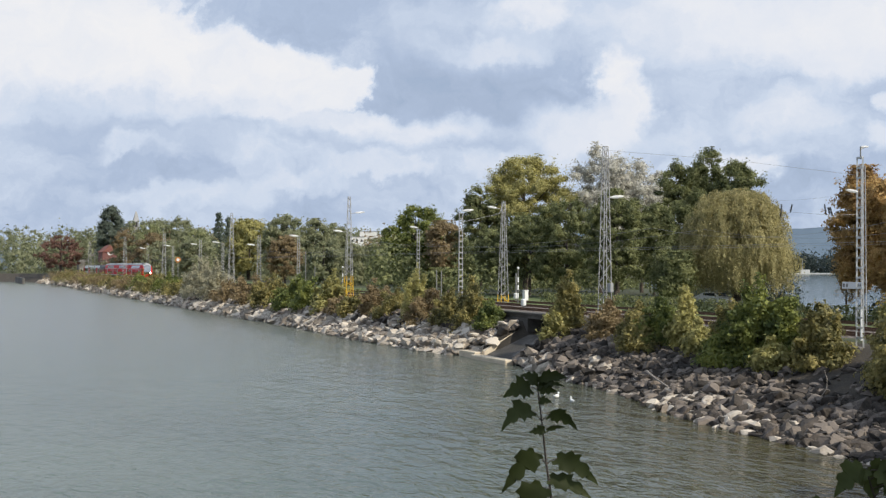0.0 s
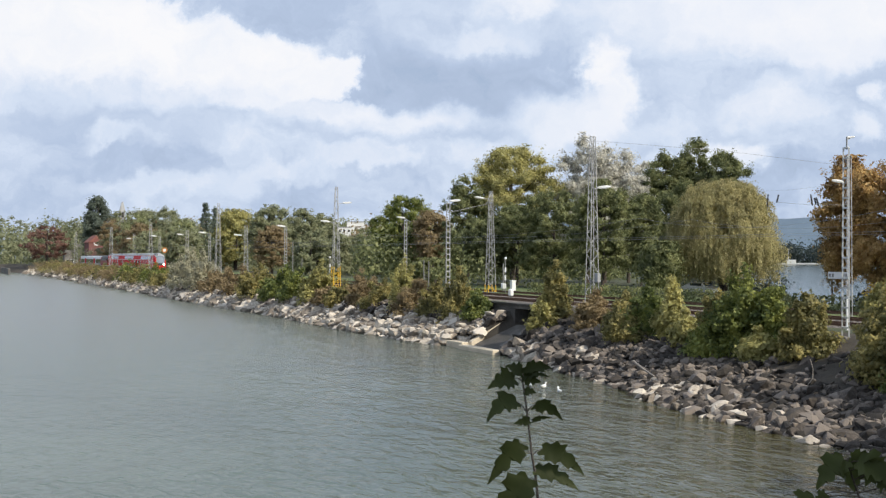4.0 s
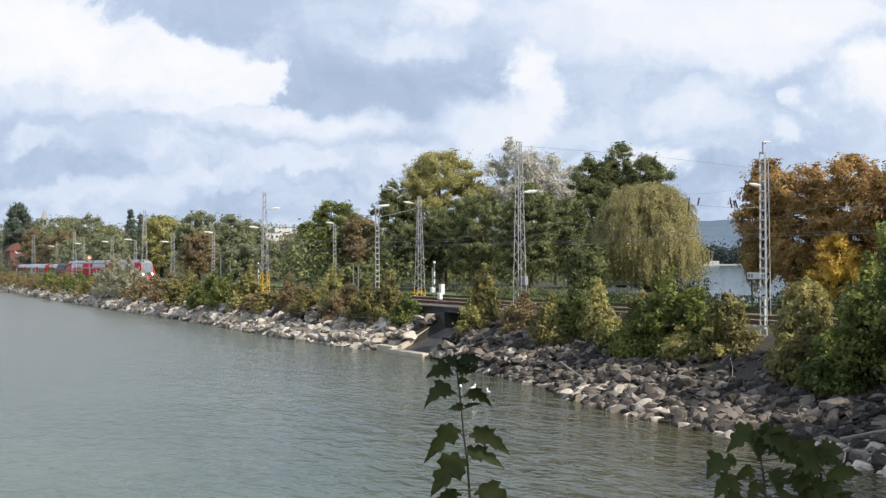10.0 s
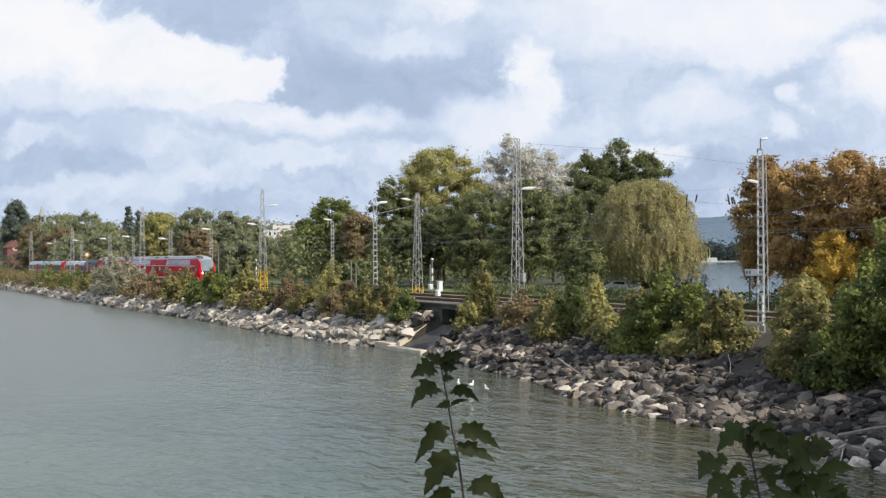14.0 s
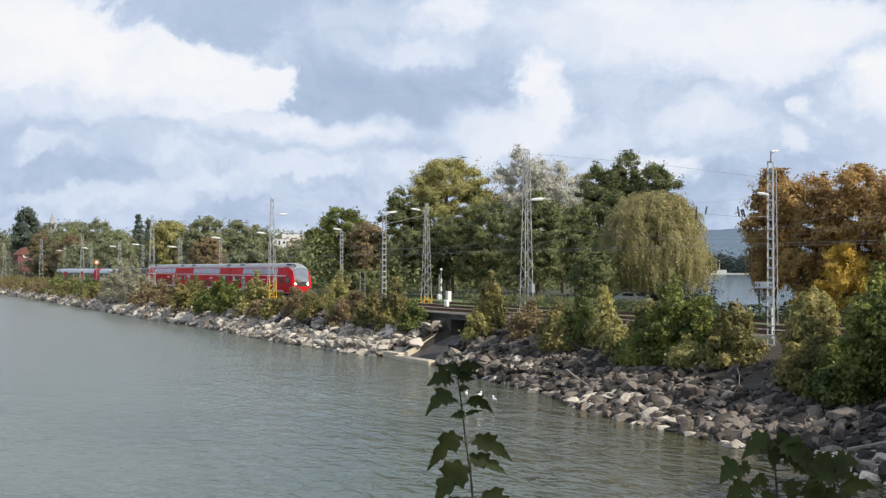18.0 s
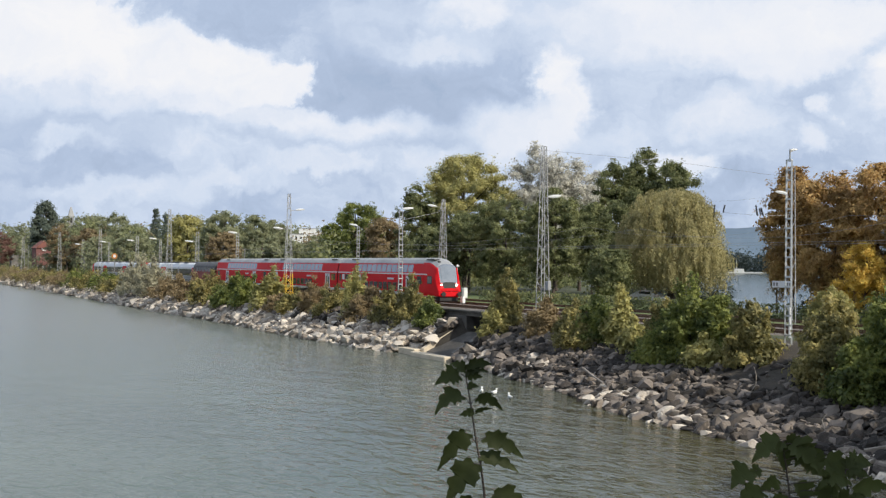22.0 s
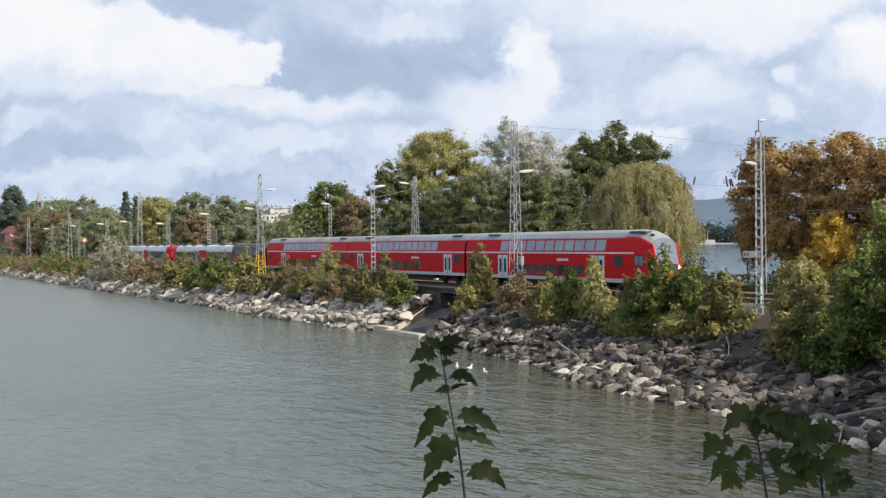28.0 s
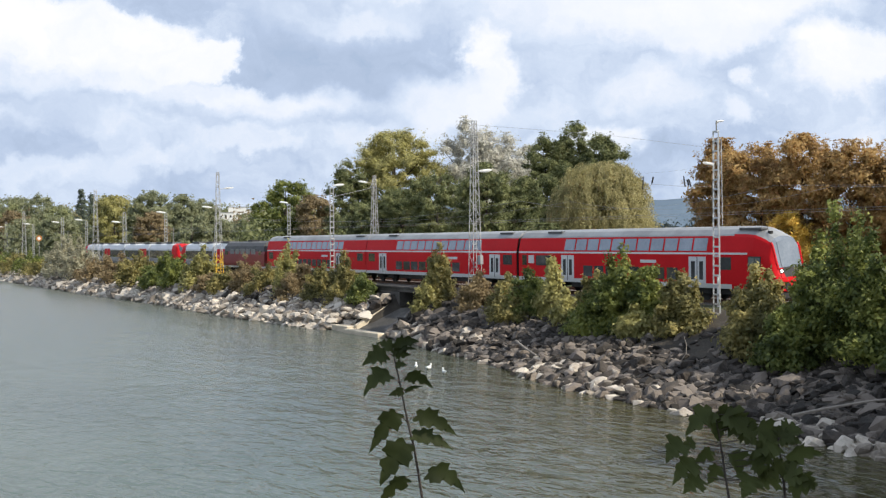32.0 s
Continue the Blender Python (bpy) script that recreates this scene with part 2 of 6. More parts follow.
def water_material():
    m = bpy.data.materials.new("lake_water")
    m.use_nodes = True
    N = Nodes(m.node_tree)
    vec = N.add("ShaderNodeNewGeometry").outputs["Position"]
    turned = N.add("ShaderNodeMapping", {0: vec, 2: (0, 0, radians(-5))}).outputs[0]   # crests lie across the wind
    st = N.add("ShaderNodeMapping", {0: turned, 3: (0.50, 1.0, 1.0)}).outputs[0]
    h1 = N.noise(st, 1.45, 2.0, 0.5, 0.8)
    h2 = N.noise(st, 0.42, 2.0, 0.5, 0.3)
    calm = N.noise(vec, 0.03, 3.0, 0.5)
    h3 = N.noise(st, 4.6, 2.0, 0.5, 0.4)
    h = N.math("ADD", N.math("ADD", N.math("MULTIPLY", h1, 1.0), N.math("MULTIPLY", h2, 1.4)), N.math("MULTIPLY", h3, 0.20))
    sx = N.add("ShaderNodeSeparateXYZ", {0: vec}).outputs[0]
    sy = N.add("ShaderNodeSeparateXYZ", {0: vec}).outputs[1]
    lakeside = N.add("ShaderNodeMapRange", {0: sy, 1: 66.0, 2: 60.0, 3: 0.0, 4: 1.0}).outputs[0]   # sheltered, clearer water behind the causeway
    towards = N.math("MULTIPLY_ADD", sx, 0.25, sy)
    breeze = N.add("ShaderNodeMapRange", {0: towards, 1: -2.0, 2: 16.0, 3: 0.40, 4: 0.90}).outputs[0]
    breeze = N.math("MULTIPLY_ADD", N.math("SUBTRACT", breeze, 0.06), lakeside, 0.06)
    b = N.add("ShaderNodeBump", {"Height": h, "Strength": N.math("MULTIPLY_ADD", calm, 0.1, breeze), "Distance": 0.20})
    deep = N.ramp(N.noise(vec, 0.05, 4.0, 0.6), [(0.35, (0.060, 0.083, 0.066)), (0.65, (0.086, 0.113, 0.089))])
    inshore = N.add("ShaderNodeMapRange", {0: N.math("MULTIPLY_ADD", sx, 0.35, sy), 1: 2.0, 2: 18.0, 3: 0.0, 4: 1.0}).outputs[0]
    silt = N.add("ShaderNodeMapRange", {0: sx, 1: -50.0, 2: -150.0, 3: 0.0, 4: 1.0}).outputs[0]
    deep = N.mix(N.math("MULTIPLY", silt, lakeside), deep, rgb((0.100, 0.112, 0.094)))
    col = N.mix(N.math("MULTIPLY", inshore, N.add("ShaderNodeMapRange", {0: sx, 1: -95.0, 2: -50.0, 3: 0.0, 4: 1.0}).outputs[0]), deep, rgb((0.060, 0.054, 0.022)))
    p = N.add("ShaderNodeBsdfPrincipled", {"Base Color": col, "Roughness": N.math("MULTIPLY_ADD", N.math("MULTIPLY", N.add("ShaderNodeMapRange", {0: towards, 1: 0.0, 2: 16.0, 3: 1.0, 4: 0.0}).outputs[0], lakeside), 0.15, 0.09), "IOR": 1.33, "Normal": b.outputs[0]})
    N.add("ShaderNodeOutputMaterial", {0: p.outputs[0]})
    return m


WATER = water_material()
SOIL = material("soil_and_grass", [(0.03, 0.028, 0.018), (0.045, 0.052, 0.022), (0.065, 0.078, 0.03)], 0.35, 0.95, bump=0.5)
BANK = material("dark_bank_earth", [(0.024, 0.019, 0.014), (0.046, 0.038, 0.028), (0.078, 0.066, 0.050)], 0.8, 0.95, bump=0.8)
GRASS = material("mown_grass", [(0.05, 0.075, 0.02), (0.09, 0.12, 0.035), (0.13, 0.14, 0.055)], 0.6, 0.95, bump=0.6)
BALLAST = material("track_ballast", [(0.10, 0.085, 0.07), (0.17, 0.145, 0.125), (0.25, 0.22, 0.20)], 2.5, 0.95, bump=0.9)
ROCK = material("grey_limestone", [(0.024, 0.020, 0.016), (0.066, 0.054, 0.044), (0.185, 0.155, 0.128)], 0.9, 0.9, bump=0.9, per=0.6)
PALE = material("pale_weathered_stone", [(0.17, 0.142, 0.112), (0.34, 0.295, 0.24), (0.55, 0.49, 0.41)], 0.9, 0.9, bump=0.6, per=0.5)
CONCRETE = material("weathered_concrete", [(0.11, 0.10, 0.09), (0.17, 0.16, 0.145), (0.24, 0.225, 0.20)], 0.7, 0.9, bump=0.35, stain=(0.07, 0.065, 0.055))
# shade is painted into this darker concrete; the stains are its own
APRON = material("shade_dark_stained_concrete", [(0.05, 0.045, 0.04), (0.09, 0.082, 0.072), (0.15, 0.138, 0.12)], 0.8, 0.85, bump=0.4, stain=(0.035, 0.032, 0.027))
# lit twin of the concrete: warm sunlight is put into its colour
SLAB = material("sun_painted_concrete", [(0.44, 0.37, 0.27), (0.56, 0.48, 0.36), (0.66, 0.57, 0.44)], 0.8, 0.9, bump=0.35)
PALESTEEL = material("pale_painted_steel", [(0.42, 0.43, 0.43), (0.55, 0.56, 0.55), (0.66, 0.66, 0.64)], 2.0, 0.6, 0.15, bump=0.1)
STEEL = material("galvanised_steel", [(0.24, 0.24, 0.245), (0.38, 0.38, 0.38), (0.52, 0.52, 0.51)], 2.0, 0.6, 0.15, bump=0.1)
DARKSTEEL = material("dull_grey_steel", [(0.16, 0.16, 0.155), (0.23, 0.23, 0.22), (0.30, 0.30, 0.29)], 2.0, 0.65, 0.2, bump=0.1)
ORANGE = material("faded_orange_paint", [(0.45, 0.17, 0.035), (0.55, 0.24, 0.06)], 3.0, 0.7, bump=0.1)
YELLOW = material("yellow_paint", [(0.62, 0.36, 0.02), (0.75, 0.47, 0.03)], 3.0, 0.6, bump=0.1)
RUST = material("rusty_rail", [(0.09, 0.05, 0.03), (0.17, 0.10, 0.065)], 4.0, 0.7, 0.4, bump=0.2)
SLEEPER = material("weathered_sleeper", [(0.12, 0.10, 0.085), (0.22, 0.19, 0.165)], 3.0, 0.9, bump=0.4)
WHITE = material("white_enamel", [(0.72, 0.72, 0.70), (0.82, 0.82, 0.80)], 3.0, 0.45, bump=0.05)
BARK = material("rough_bark", [(0.035, 0.028, 0.022), (0.075, 0.06, 0.048), (0.12, 0.10, 0.08)], 1.8, 0.95, bump=0.9)
RED = material("traffic_red_coach_paint", [(0.56, 0.008, 0.012), (0.64, 0.012, 0.018)], 0.5, 0.5, bump=0.02, spec=0.12)
DULLRED = material("dull_red_locomotive_paint", [(0.20, 0.018, 0.018), (0.28, 0.03, 0.028)], 0.8, 0.5, bump=0.05)
ROOFGREY = material("grey_coach_roof", [(0.27, 0.28, 0.285), (0.35, 0.36, 0.365)], 0.6, 0.5, bump=0.03, stain=(0.20, 0.20, 0.20))
# pale base colour paints the sky's reflection on the cab glass
SCREEN = material("sky_painted_cab_glass", [(0.20, 0.23, 0.26), (0.34, 0.37, 0.40)], 0.9, 0.08, 0.4, bump=0.0, spec=1.0)
DARKROOF = material("sooty_roof", [(0.07, 0.07, 0.072), (0.13, 0.13, 0.13)], 0.9, 0.7, bump=0.1)
LIGHTGREY = material("light_grey_coach_paint", [(0.60, 0.61, 0.61), (0.68, 0.69, 0.69)], 0.6, 0.4, bump=0.02)
COACHWHITE = material("white_railcar_paint", [(0.62, 0.64, 0.66), (0.70, 0.72, 0.74)], 0.6, 0.35, bump=0.02)
BLACK = material("black_underframe", [(0.012, 0.012, 0.013), (0.035, 0.033, 0.03)], 2.0, 0.75, bump=0.2)
RUBBER = material("black_gangway_rubber", [(0.012, 0.012, 0.012), (0.022, 0.022, 0.022)], 2.0, 0.8, bump=0.1)
# window glass with the reflected sky put into its grey-blue colour
UGLASS = material("sky_painted_window", [(0.19, 0.215, 0.25), (0.30, 0.33, 0.37)], 0.5, 0.12, 0.4, bump=0.0, spec=1.0)
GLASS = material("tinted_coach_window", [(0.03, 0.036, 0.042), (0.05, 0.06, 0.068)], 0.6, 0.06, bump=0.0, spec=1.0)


def glow(name, colour, strength):
    m = bpy.data.materials.new(name)
    m.use_nodes = True
    N = Nodes(m.node_tree)
    e = N.add("ShaderNodeEmission", {0: rgb(colour), 1: strength})
    N.add("ShaderNodeOutputMaterial", {0: e.outputs[0]})
    return m


HEADLIGHT = glow("lit_headlight", (1.0, 0.97, 0.92), 900.0)
# white lamp heads, made translucent so sun glare shows on their shaded undersides
GLAREWHITE = foliage("glare_brightened_white_lantern", [(0.86, 0.86, 0.84), (0.92, 0.92, 0.90)], 0.5)
L_DARK = foliage("dark_green_leaves", [(0.030, 0.044, 0.019), (0.118, 0.138, 0.058), (0.32, 0.33, 0.145)])
L_GREEN = foliage("green_leaves", [(0.022, 0.036, 0.011), (0.100, 0.130, 0.038), (0.34, 0.36, 0.095)])
L_BUSH = foliage("shrub_leaves", [(0.045, 0.046, 0.020), (0.160, 0.152, 0.060), (0.45, 0.38, 0.14)])
L_YELLOW = foliage("yellow_green_leaves", [(0.155, 0.152, 0.060), (0.32, 0.30, 0.115), (0.52, 0.475, 0.18)])
L_WILLOW = foliage("willow_leaves", [(0.155, 0.140, 0.064), (0.30, 0.270, 0.122), (0.48, 0.425, 0.20)])
L_RUST = foliage("rusty_autumn_leaves", [(0.095, 0.060, 0.028), (0.33, 0.205, 0.080), (0.62, 0.42, 0.165)])
L_OCHRE = foliage("golden_autumn_leaves", [(0.28, 0.19, 0.045), (0.62, 0.42, 0.085), (0.88, 0.64, 0.14)])
L_SILVER = foliage("silvery_poplar_leaves", [(0.28, 0.275, 0.225), (0.50, 0.485, 0.42), (0.72, 0.70, 0.63)])
L_GREY = foliage("greyish_shrub_leaves", [(0.20, 0.192, 0.130), (0.36, 0.34, 0.235), (0.52, 0.49, 0.345)])
# brown tones drawn close together, painting in the haze of distance
L_BROWN = foliage("haze_softened_brownish_leaves", [(0.165, 0.124, 0.072), (0.245, 0.185, 0.100), (0.35, 0.27, 0.145)])
L_COPPER = foliage("copper_beech_leaves", [(0.115, 0.060, 0.048), (0.195, 0.105, 0.080), (0.28, 0.16, 0.12)])
# lightened, low-contrast greens: distance haze is painted into the leaf colour
L_FAR = foliage("haze_paled_green_leaves", [(0.150, 0.170, 0.098), (0.225, 0.244, 0.138), (0.33, 0.335, 0.190)])
L_PINE = foliage("distant_dark_leaves", [(0.024, 0.036, 0.034), (0.044, 0.060, 0.055), (0.070, 0.090, 0.080)])
# conifer tones paled and flattened, with haze put into the colour
L_BLUE = foliage("haze_paled_blue_green_needles", [(0.085, 0.112, 0.088), (0.130, 0.160, 0.124), (0.185, 0.215, 0.165)])
L_LIME = foliage("light_green_leaves", [(0.15, 0.17, 0.085), (0.26, 0.285, 0.14), (0.40, 0.41, 0.21)])
PLUMAGE = material("dark_grey_feathers", [(0.03, 0.03, 0.032), (0.06, 0.058, 0.058)], 12.0, 0.8, bump=0.1)
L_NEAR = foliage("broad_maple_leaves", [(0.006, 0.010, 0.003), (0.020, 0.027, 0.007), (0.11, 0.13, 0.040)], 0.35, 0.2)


# ---- building helpers ----
def mesh_from(name, verts, faces, mat, smooth=False):
    me = bpy.data.meshes.new(name)
    me.from_pydata([tuple(v) for v in verts], [], faces)
    me.materials.append(mat)
    if smooth:
        me.polygons.foreach_set("use_smooth", [True] * len(me.polygons))
    me.update()
    return me


def part(name, bm, mat, parent, label=""):
    """Links a bmesh, or a ready mesh, as one mesh object under a thing or part."""
    if isinstance(bm, bmesh.types.BMesh):
        me = bpy.data.meshes.new(name)
        bm.to_mesh(me)
        bm.free()
        me.materials.append(mat)
    else:
        me = bm
    ob = new(name, me)
    if parent:
        ob.parent = parent
    if label:
        ob["label"] = label
    return ob


def boxes(items, bevel=0.0):
    """A bmesh of boxes, each (x0, x1, y0, y1, z0, z1)."""
    bm = bmesh.new()
    for x0, x1, y0, y1, z0, z1 in items:
        bmesh.ops.create_cube(bm, size=1, matrix=Matrix.LocRotScale(((x0 + x1) / 2, (y0 + y1) / 2, (z0 + z1) / 2), None, (x1 - x0, y1 - y0, z1 - z0)))
    if bevel:
        bmesh.ops.bevel(bm, geom=bm.edges[:], offset=bevel, segments=1, affect="EDGES")
    return bm


def bar(bm, a, b, r0, r1=None, n=6):
    """A round bar from a to b."""
    a, b = Vector(a), Vector(b)
    r1 = r0 if r1 is None else r1
    m = Matrix.Translation((a + b) / 2) @ (b - a).to_track_quat("Z", "Y").to_matrix().to_4x4()
    bmesh.ops.create_cone(bm, cap_ends=True, segments=n, radius1=r0, radius2=r1, depth=(b - a).length, matrix=m)
    return bm


def angle_bar(bm, a, b, w):
    """A flat-sided bar of width w from a to b."""
    return bar(bm, a, b, w * 0.6, None, 4)


def thing(name, m, label, category, group="", kind=""):
    ob = new(name)
    ob.matrix_world = m
    return tagged(ob, label, category, group, kind)


def prism(profile, x0, x1, close=True):
    """A solid with the given (y, z) outline between x0 and x1."""
    bm = bmesh.new()
    a = [bm.verts.new((x0, y, z)) for y, z in profile]
    b = [bm.verts.new((x1, y, z)) for y, z in profile]
    n = len(profile)
    for i in range(n):
        j = (i + 1) % n
        bm.faces.new((a[i], a[j], b[j], b[i]))
    if close:
        bm.faces.new(a[::-1])
        bm.faces.new(b)
    bmesh.ops.recalc_face_normals(bm, faces=bm.faces[:])
    return bm


def tube(pts, radii, n=7):
    """One continuous round stem through the points."""
    bm = bmesh.new()
    pts = [Vector(p) for p in pts]
    rings = []
    for i, p in enumerate(pts):
        d = (pts[min(i + 1, len(pts) - 1)] - pts[max(i - 1, 0)]).normalized()
        a = d.orthogonal().normalized() if i == 0 else (side - d * side.dot(d)).normalized()
        side = a
        c = d.cross(a)
        rings.append([bm.verts.new(p + (a * math.cos(k * 2 * math.pi / n) + c * math.sin(k * 2 * math.pi / n)) * radii[i]) for k in range(n)])
    for r0, r1 in zip(rings, rings[1:]):
        for k in range(n):
            bm.faces.new((r0[k], r0[(k + 1) % n], r1[(k + 1) % n], r1[k]))
    bm.faces.new(rings[0][::-1])
    bm.faces.new(rings[-1])
    return bm


# ---- the lie of the land ----
SHORE = [(-640, 30), (-540, 36), (-470, 41.0), (-380, 41.0), (-250, 41.5), (-206, 40.9), (-172, 41.0), (-150, 41.6), (-130, 41.0), (-113, 40.6), (-99, 40.9), (-87.6, 42.0),
         (-82, 42.4), (-75, 41.2), (-69, 40.0), (-64, 39.3), (-57, 38.0), (-53, 36.4), (-47, 35.4), (-38, 34.8), (-32, 34.0), (-27, 33.4), (-15, 31), (5, 27), (30, 24)]


def shore(x):
    return float(np.interp(x, [a for a, _ in SHORE], [b for _, b in SHORE]))


def land(x, y):
    """Height of the ground."""
    s = shore(x)
    top = 46.6
    if x < -560 + 0.35 * (y - 40) and y < -0.62 * x:          # mainland behind the causeway's end
        s, top = min(s, y - 12), min(46.6, y - 4)
    if y < s:
        h = -min(2.5, (s - y) * 0.32)
    elif y < top:
        u = (y - s) / (top - s)
        h = 3.45 * (u ** (0.85 + 0.35 * max(0.0, min(1.0, (x + 66) / 20))))
    else:
        h = GROUND - 0.25 * math.exp(-(y - top) * 0.8)
    if -92.2 < x <= -88.0 and y < 43.2:      # the landing and the spillway below the culvert
        h = min(h, -0.5 if y < 42.6 else 0.40)
    if -88.0 < x < -82.0 and y < 48.4:
        h = min(h, -0.5 + max(0.0, min(1.0, (y - 42.0) / 4.0)) * 2.4)
    far = 128 + 0.06 * max(0.0, -x - 120) if x > -330 else 128 + 12.6 + (-330 - x) * 3.0
    if -x < 1.165 * y:                        # the open lake comes close behind the hedge here
        far = 74.5
    if y > far:
        h = min(h, GROUND - (y - far) * 0.28)
        h = max(h, -2.5)
    # the viewer's own bank, a walled terrace
    if -0.89 * x + 0.46 * y < 8.3 and -14 < y < 12 and -16 < x < 60:
        h = max(h, 5.6)
    if y < -60 or x > 80:
        h = max(h, min(5.6, max(-60 - y, x - 80) * 0.2))
    # far shore across the lake
    r = math.hypot(x, y)
    edge = 905 if y < -0.62 * x else 2000
    if r > edge and y > 200:
        h = max(h, min(2.0, (r - edge) * 0.05))
    elif y > 200 and y >= -0.62 * x:
        h = -2.5
    return h


def axis(stops):
    """Coordinates with their own step in each stretch: (from, to, step)."""
    out = []
    for a, b, s in stops:
        out += list(np.arange(a, b, s))
    return out + [stops[-1][1]]


gx = axis([(-3200, -700, 250), (-700, -480, 20), (-480, -140, 4), (-140, -20, 1.2), (-20, 90, 4), (90, 500, 40), (500, 2400, 200)])
gy = axis([(-1500, -100, 140), (-100, 20, 8), (20, 31, 2), (31, 49, 0.75), (49, 66, 3), (66, 180, 6), (180, 900, 40), (900, 3600, 200)])
gv, gf = [], []
for j, y in enumerate(gy):
    for i, x in enumerate(gx):
        z = land(x, y)
        if 0.2 < z < 3.5:
            z += 0.16 * noise.noise((x * 0.5, y * 0.5, 3.0))
        gv.append((x, y, z))
for j in range(len(gy) - 1):
    for i in range(len(gx) - 1):
        k = j * len(gx) + i
        gf.append((k, k + 1, k + 1 + len(gx), k + len(gx)))
ground_mesh = mesh_from("ground", gv, gf, SOIL, True)
ground_mesh.materials.append(BANK)
for poly in ground_mesh.polygons:
    c = poly.center
    if c.y < 47.5 and c.x > -600 and -3 < c.z < 3.6:
        poly.material_index = 1
ground = tagged(new("ground", ground_mesh), "earth and grass of the causeway with a stony bank", "ground", kind="structure")

wv = [(-3200, -1500, 0), (2400, -1500, 0), (2400, 3600, 0), (-3200, 3600, 0)]
water = tagged(new("water", mesh_from("water", wv, [(0, 1, 2, 3)], WATER)), "rippled grey-green lake water", "water", kind="structure")

# grass strip behind the tracks
gs = []
for i in range(140):
    gs.append(-560 + i * 4)
gverts, gfaces = [], []
for x in gs:
    for y in (59.0, 61.5, 64, 68, 74):
        gverts.append((x, y, GROUND + 0.03 + 0.10 * noise.noise((x * 0.2, y * 0.3, 0))))
for i in range(len(gs) - 1):
    for j in range(4):
        k = i * 5 + j
        gfaces.append((k, k + 5, k + 6, k + 1))
tagged(new("grass_verge", mesh_from("grass_verge", gverts, gfaces, GRASS, True)), "flat strip of mown grass beside the tracks", "grass", kind="structure")


# ---- tracks ----
def track(yc, x0, x1, label, bed=None):
    root = thing("railway_track", pose(0, yc, 0), label, "railway track", "tracks", "structure")
    bm = prism([(-2.3, GROUND - 0.25), (-1.55, RAIL - 0.17), (1.55, RAIL - 0.17), (2.3, GROUND - 0.25)], x0, x1)
    part("ballast_bed", bm, bed or BALLAST, root)
    for s in (-0.75, 0.75):
        bm = prism([(s - 0.07, RAIL - 0.15), (s - 0.07, RAIL - 0.13), (s - 0.012, RAIL - 0.11), (s - 0.012, RAIL - 0.045), (s - 0.036, RAIL - 0.03), (s - 0.036, RAIL),
                    (s + 0.036, RAIL), (s + 0.036, RAIL - 0.03), (s + 0.012, RAIL - 0.045), (s + 0.012, RAIL - 0.11), (s + 0.07, RAIL - 0.13), (s + 0.07, RAIL - 0.15)], x0, x1)
        part("rail", bm, RUST, root)
    me = bpy.data.meshes.new("sleeper")
    bm = boxes([(-0.13, 0.13, -1.3, 1.3, RAIL - 0.24, RAIL - 0.15)])
    bm.to_mesh(me)
    bm.free()
    me.materials.append(SLEEPER)
    return root, me


TRACK_A, TRACK_B, TRACK_C = 51.1, 56.0, 61.6
tracks = [track(TRACK_A, -560, 80, "main railway track on stone ballast along the bank"),
          track(TRACK_B, -560, 80, "second railway track on stone ballast"),
          track(TRACK_C, -300, 80, "disused third track half overgrown with grass", GRASS)]

def lay_sleepers(which, sleeper_spots):
    root, me = tracks[which]
    for x in sleeper_spots:
        ob = new("sleeper", me)
        ob.location = (x, 0, 0)
        ob.parent = root


lay_sleepers(0, np.arange(-112, -40, 0.62))
lay_sleepers(1, np.arange(-118, -46, 0.62))

# ---- the culvert through the bank ----
culvert = thing("culvert", pose(2.4, 0, 0), "concrete culvert with a spillway under the railway", "culvert", kind="structure")
part("deck", boxes([(-95.5, -82.5, 46.2, 48.9, 3.38, 3.74)], 0.03), APRON, culvert)
part("kerb", boxes([(-96.0, -82.5, 46.0, 46.35, 3.74, 3.88)], 0.02), APRON, culvert)
part("side_wall", boxes([(-95.0, -89.9, 46.1, 48.9, -0.5, 3.38)], 0.03), APRON, culvert)
part("side_wall", boxes([(-85.2, -82.5, 46.1, 48.9, -0.5, 3.38)], 0.03), APRON, culvert)
# black sheet painted in place of the shade inside the opening
part("back_wall", boxes([(-89.9, -85.2, 48.3, 48.9, 0.5, 3.38)]), BLACK, culvert, "black sheet standing for the shade inside the opening")
part("apron", prism([(48.3, 1.9), (48.3, 2.05), (46.1, 2.0), (42.1, 0.12), (42.1, -0.6), (46.1, 1.2)], -90.5, -85.3), APRON, culvert, "sloping stained apron below the opening")
part("wing_kerb", prism([(46.1, 1.2), (46.1, 2.7), (45.6, 2.45), (42.3, 0.62), (42.3, -0.6)], -91.0, -90.5), SLAB, culvert, "pale sloping kerb")
part("wing_kerb", prism([(46.1, 1.2), (46.1, 2.7), (45.6, 2.45), (42.3, 0.62), (42.3, -0.6)], -85.3, -84.8), CONCRETE, culvert)
part("landing_slab", boxes([(-94.2, -91.0, 41.6, 43.3, -0.6, 0.52)], 0.05), SLAB, culvert, "pale concrete slab at the waterline with sunlight in its colour")
part("toe_beam", boxes([(-90.9, -84.4, 41.2, 42.1, -0.6, 0.36)], 0.06), SLAB, culvert, "pale concrete beam at the waterline with sunlight in its colour")


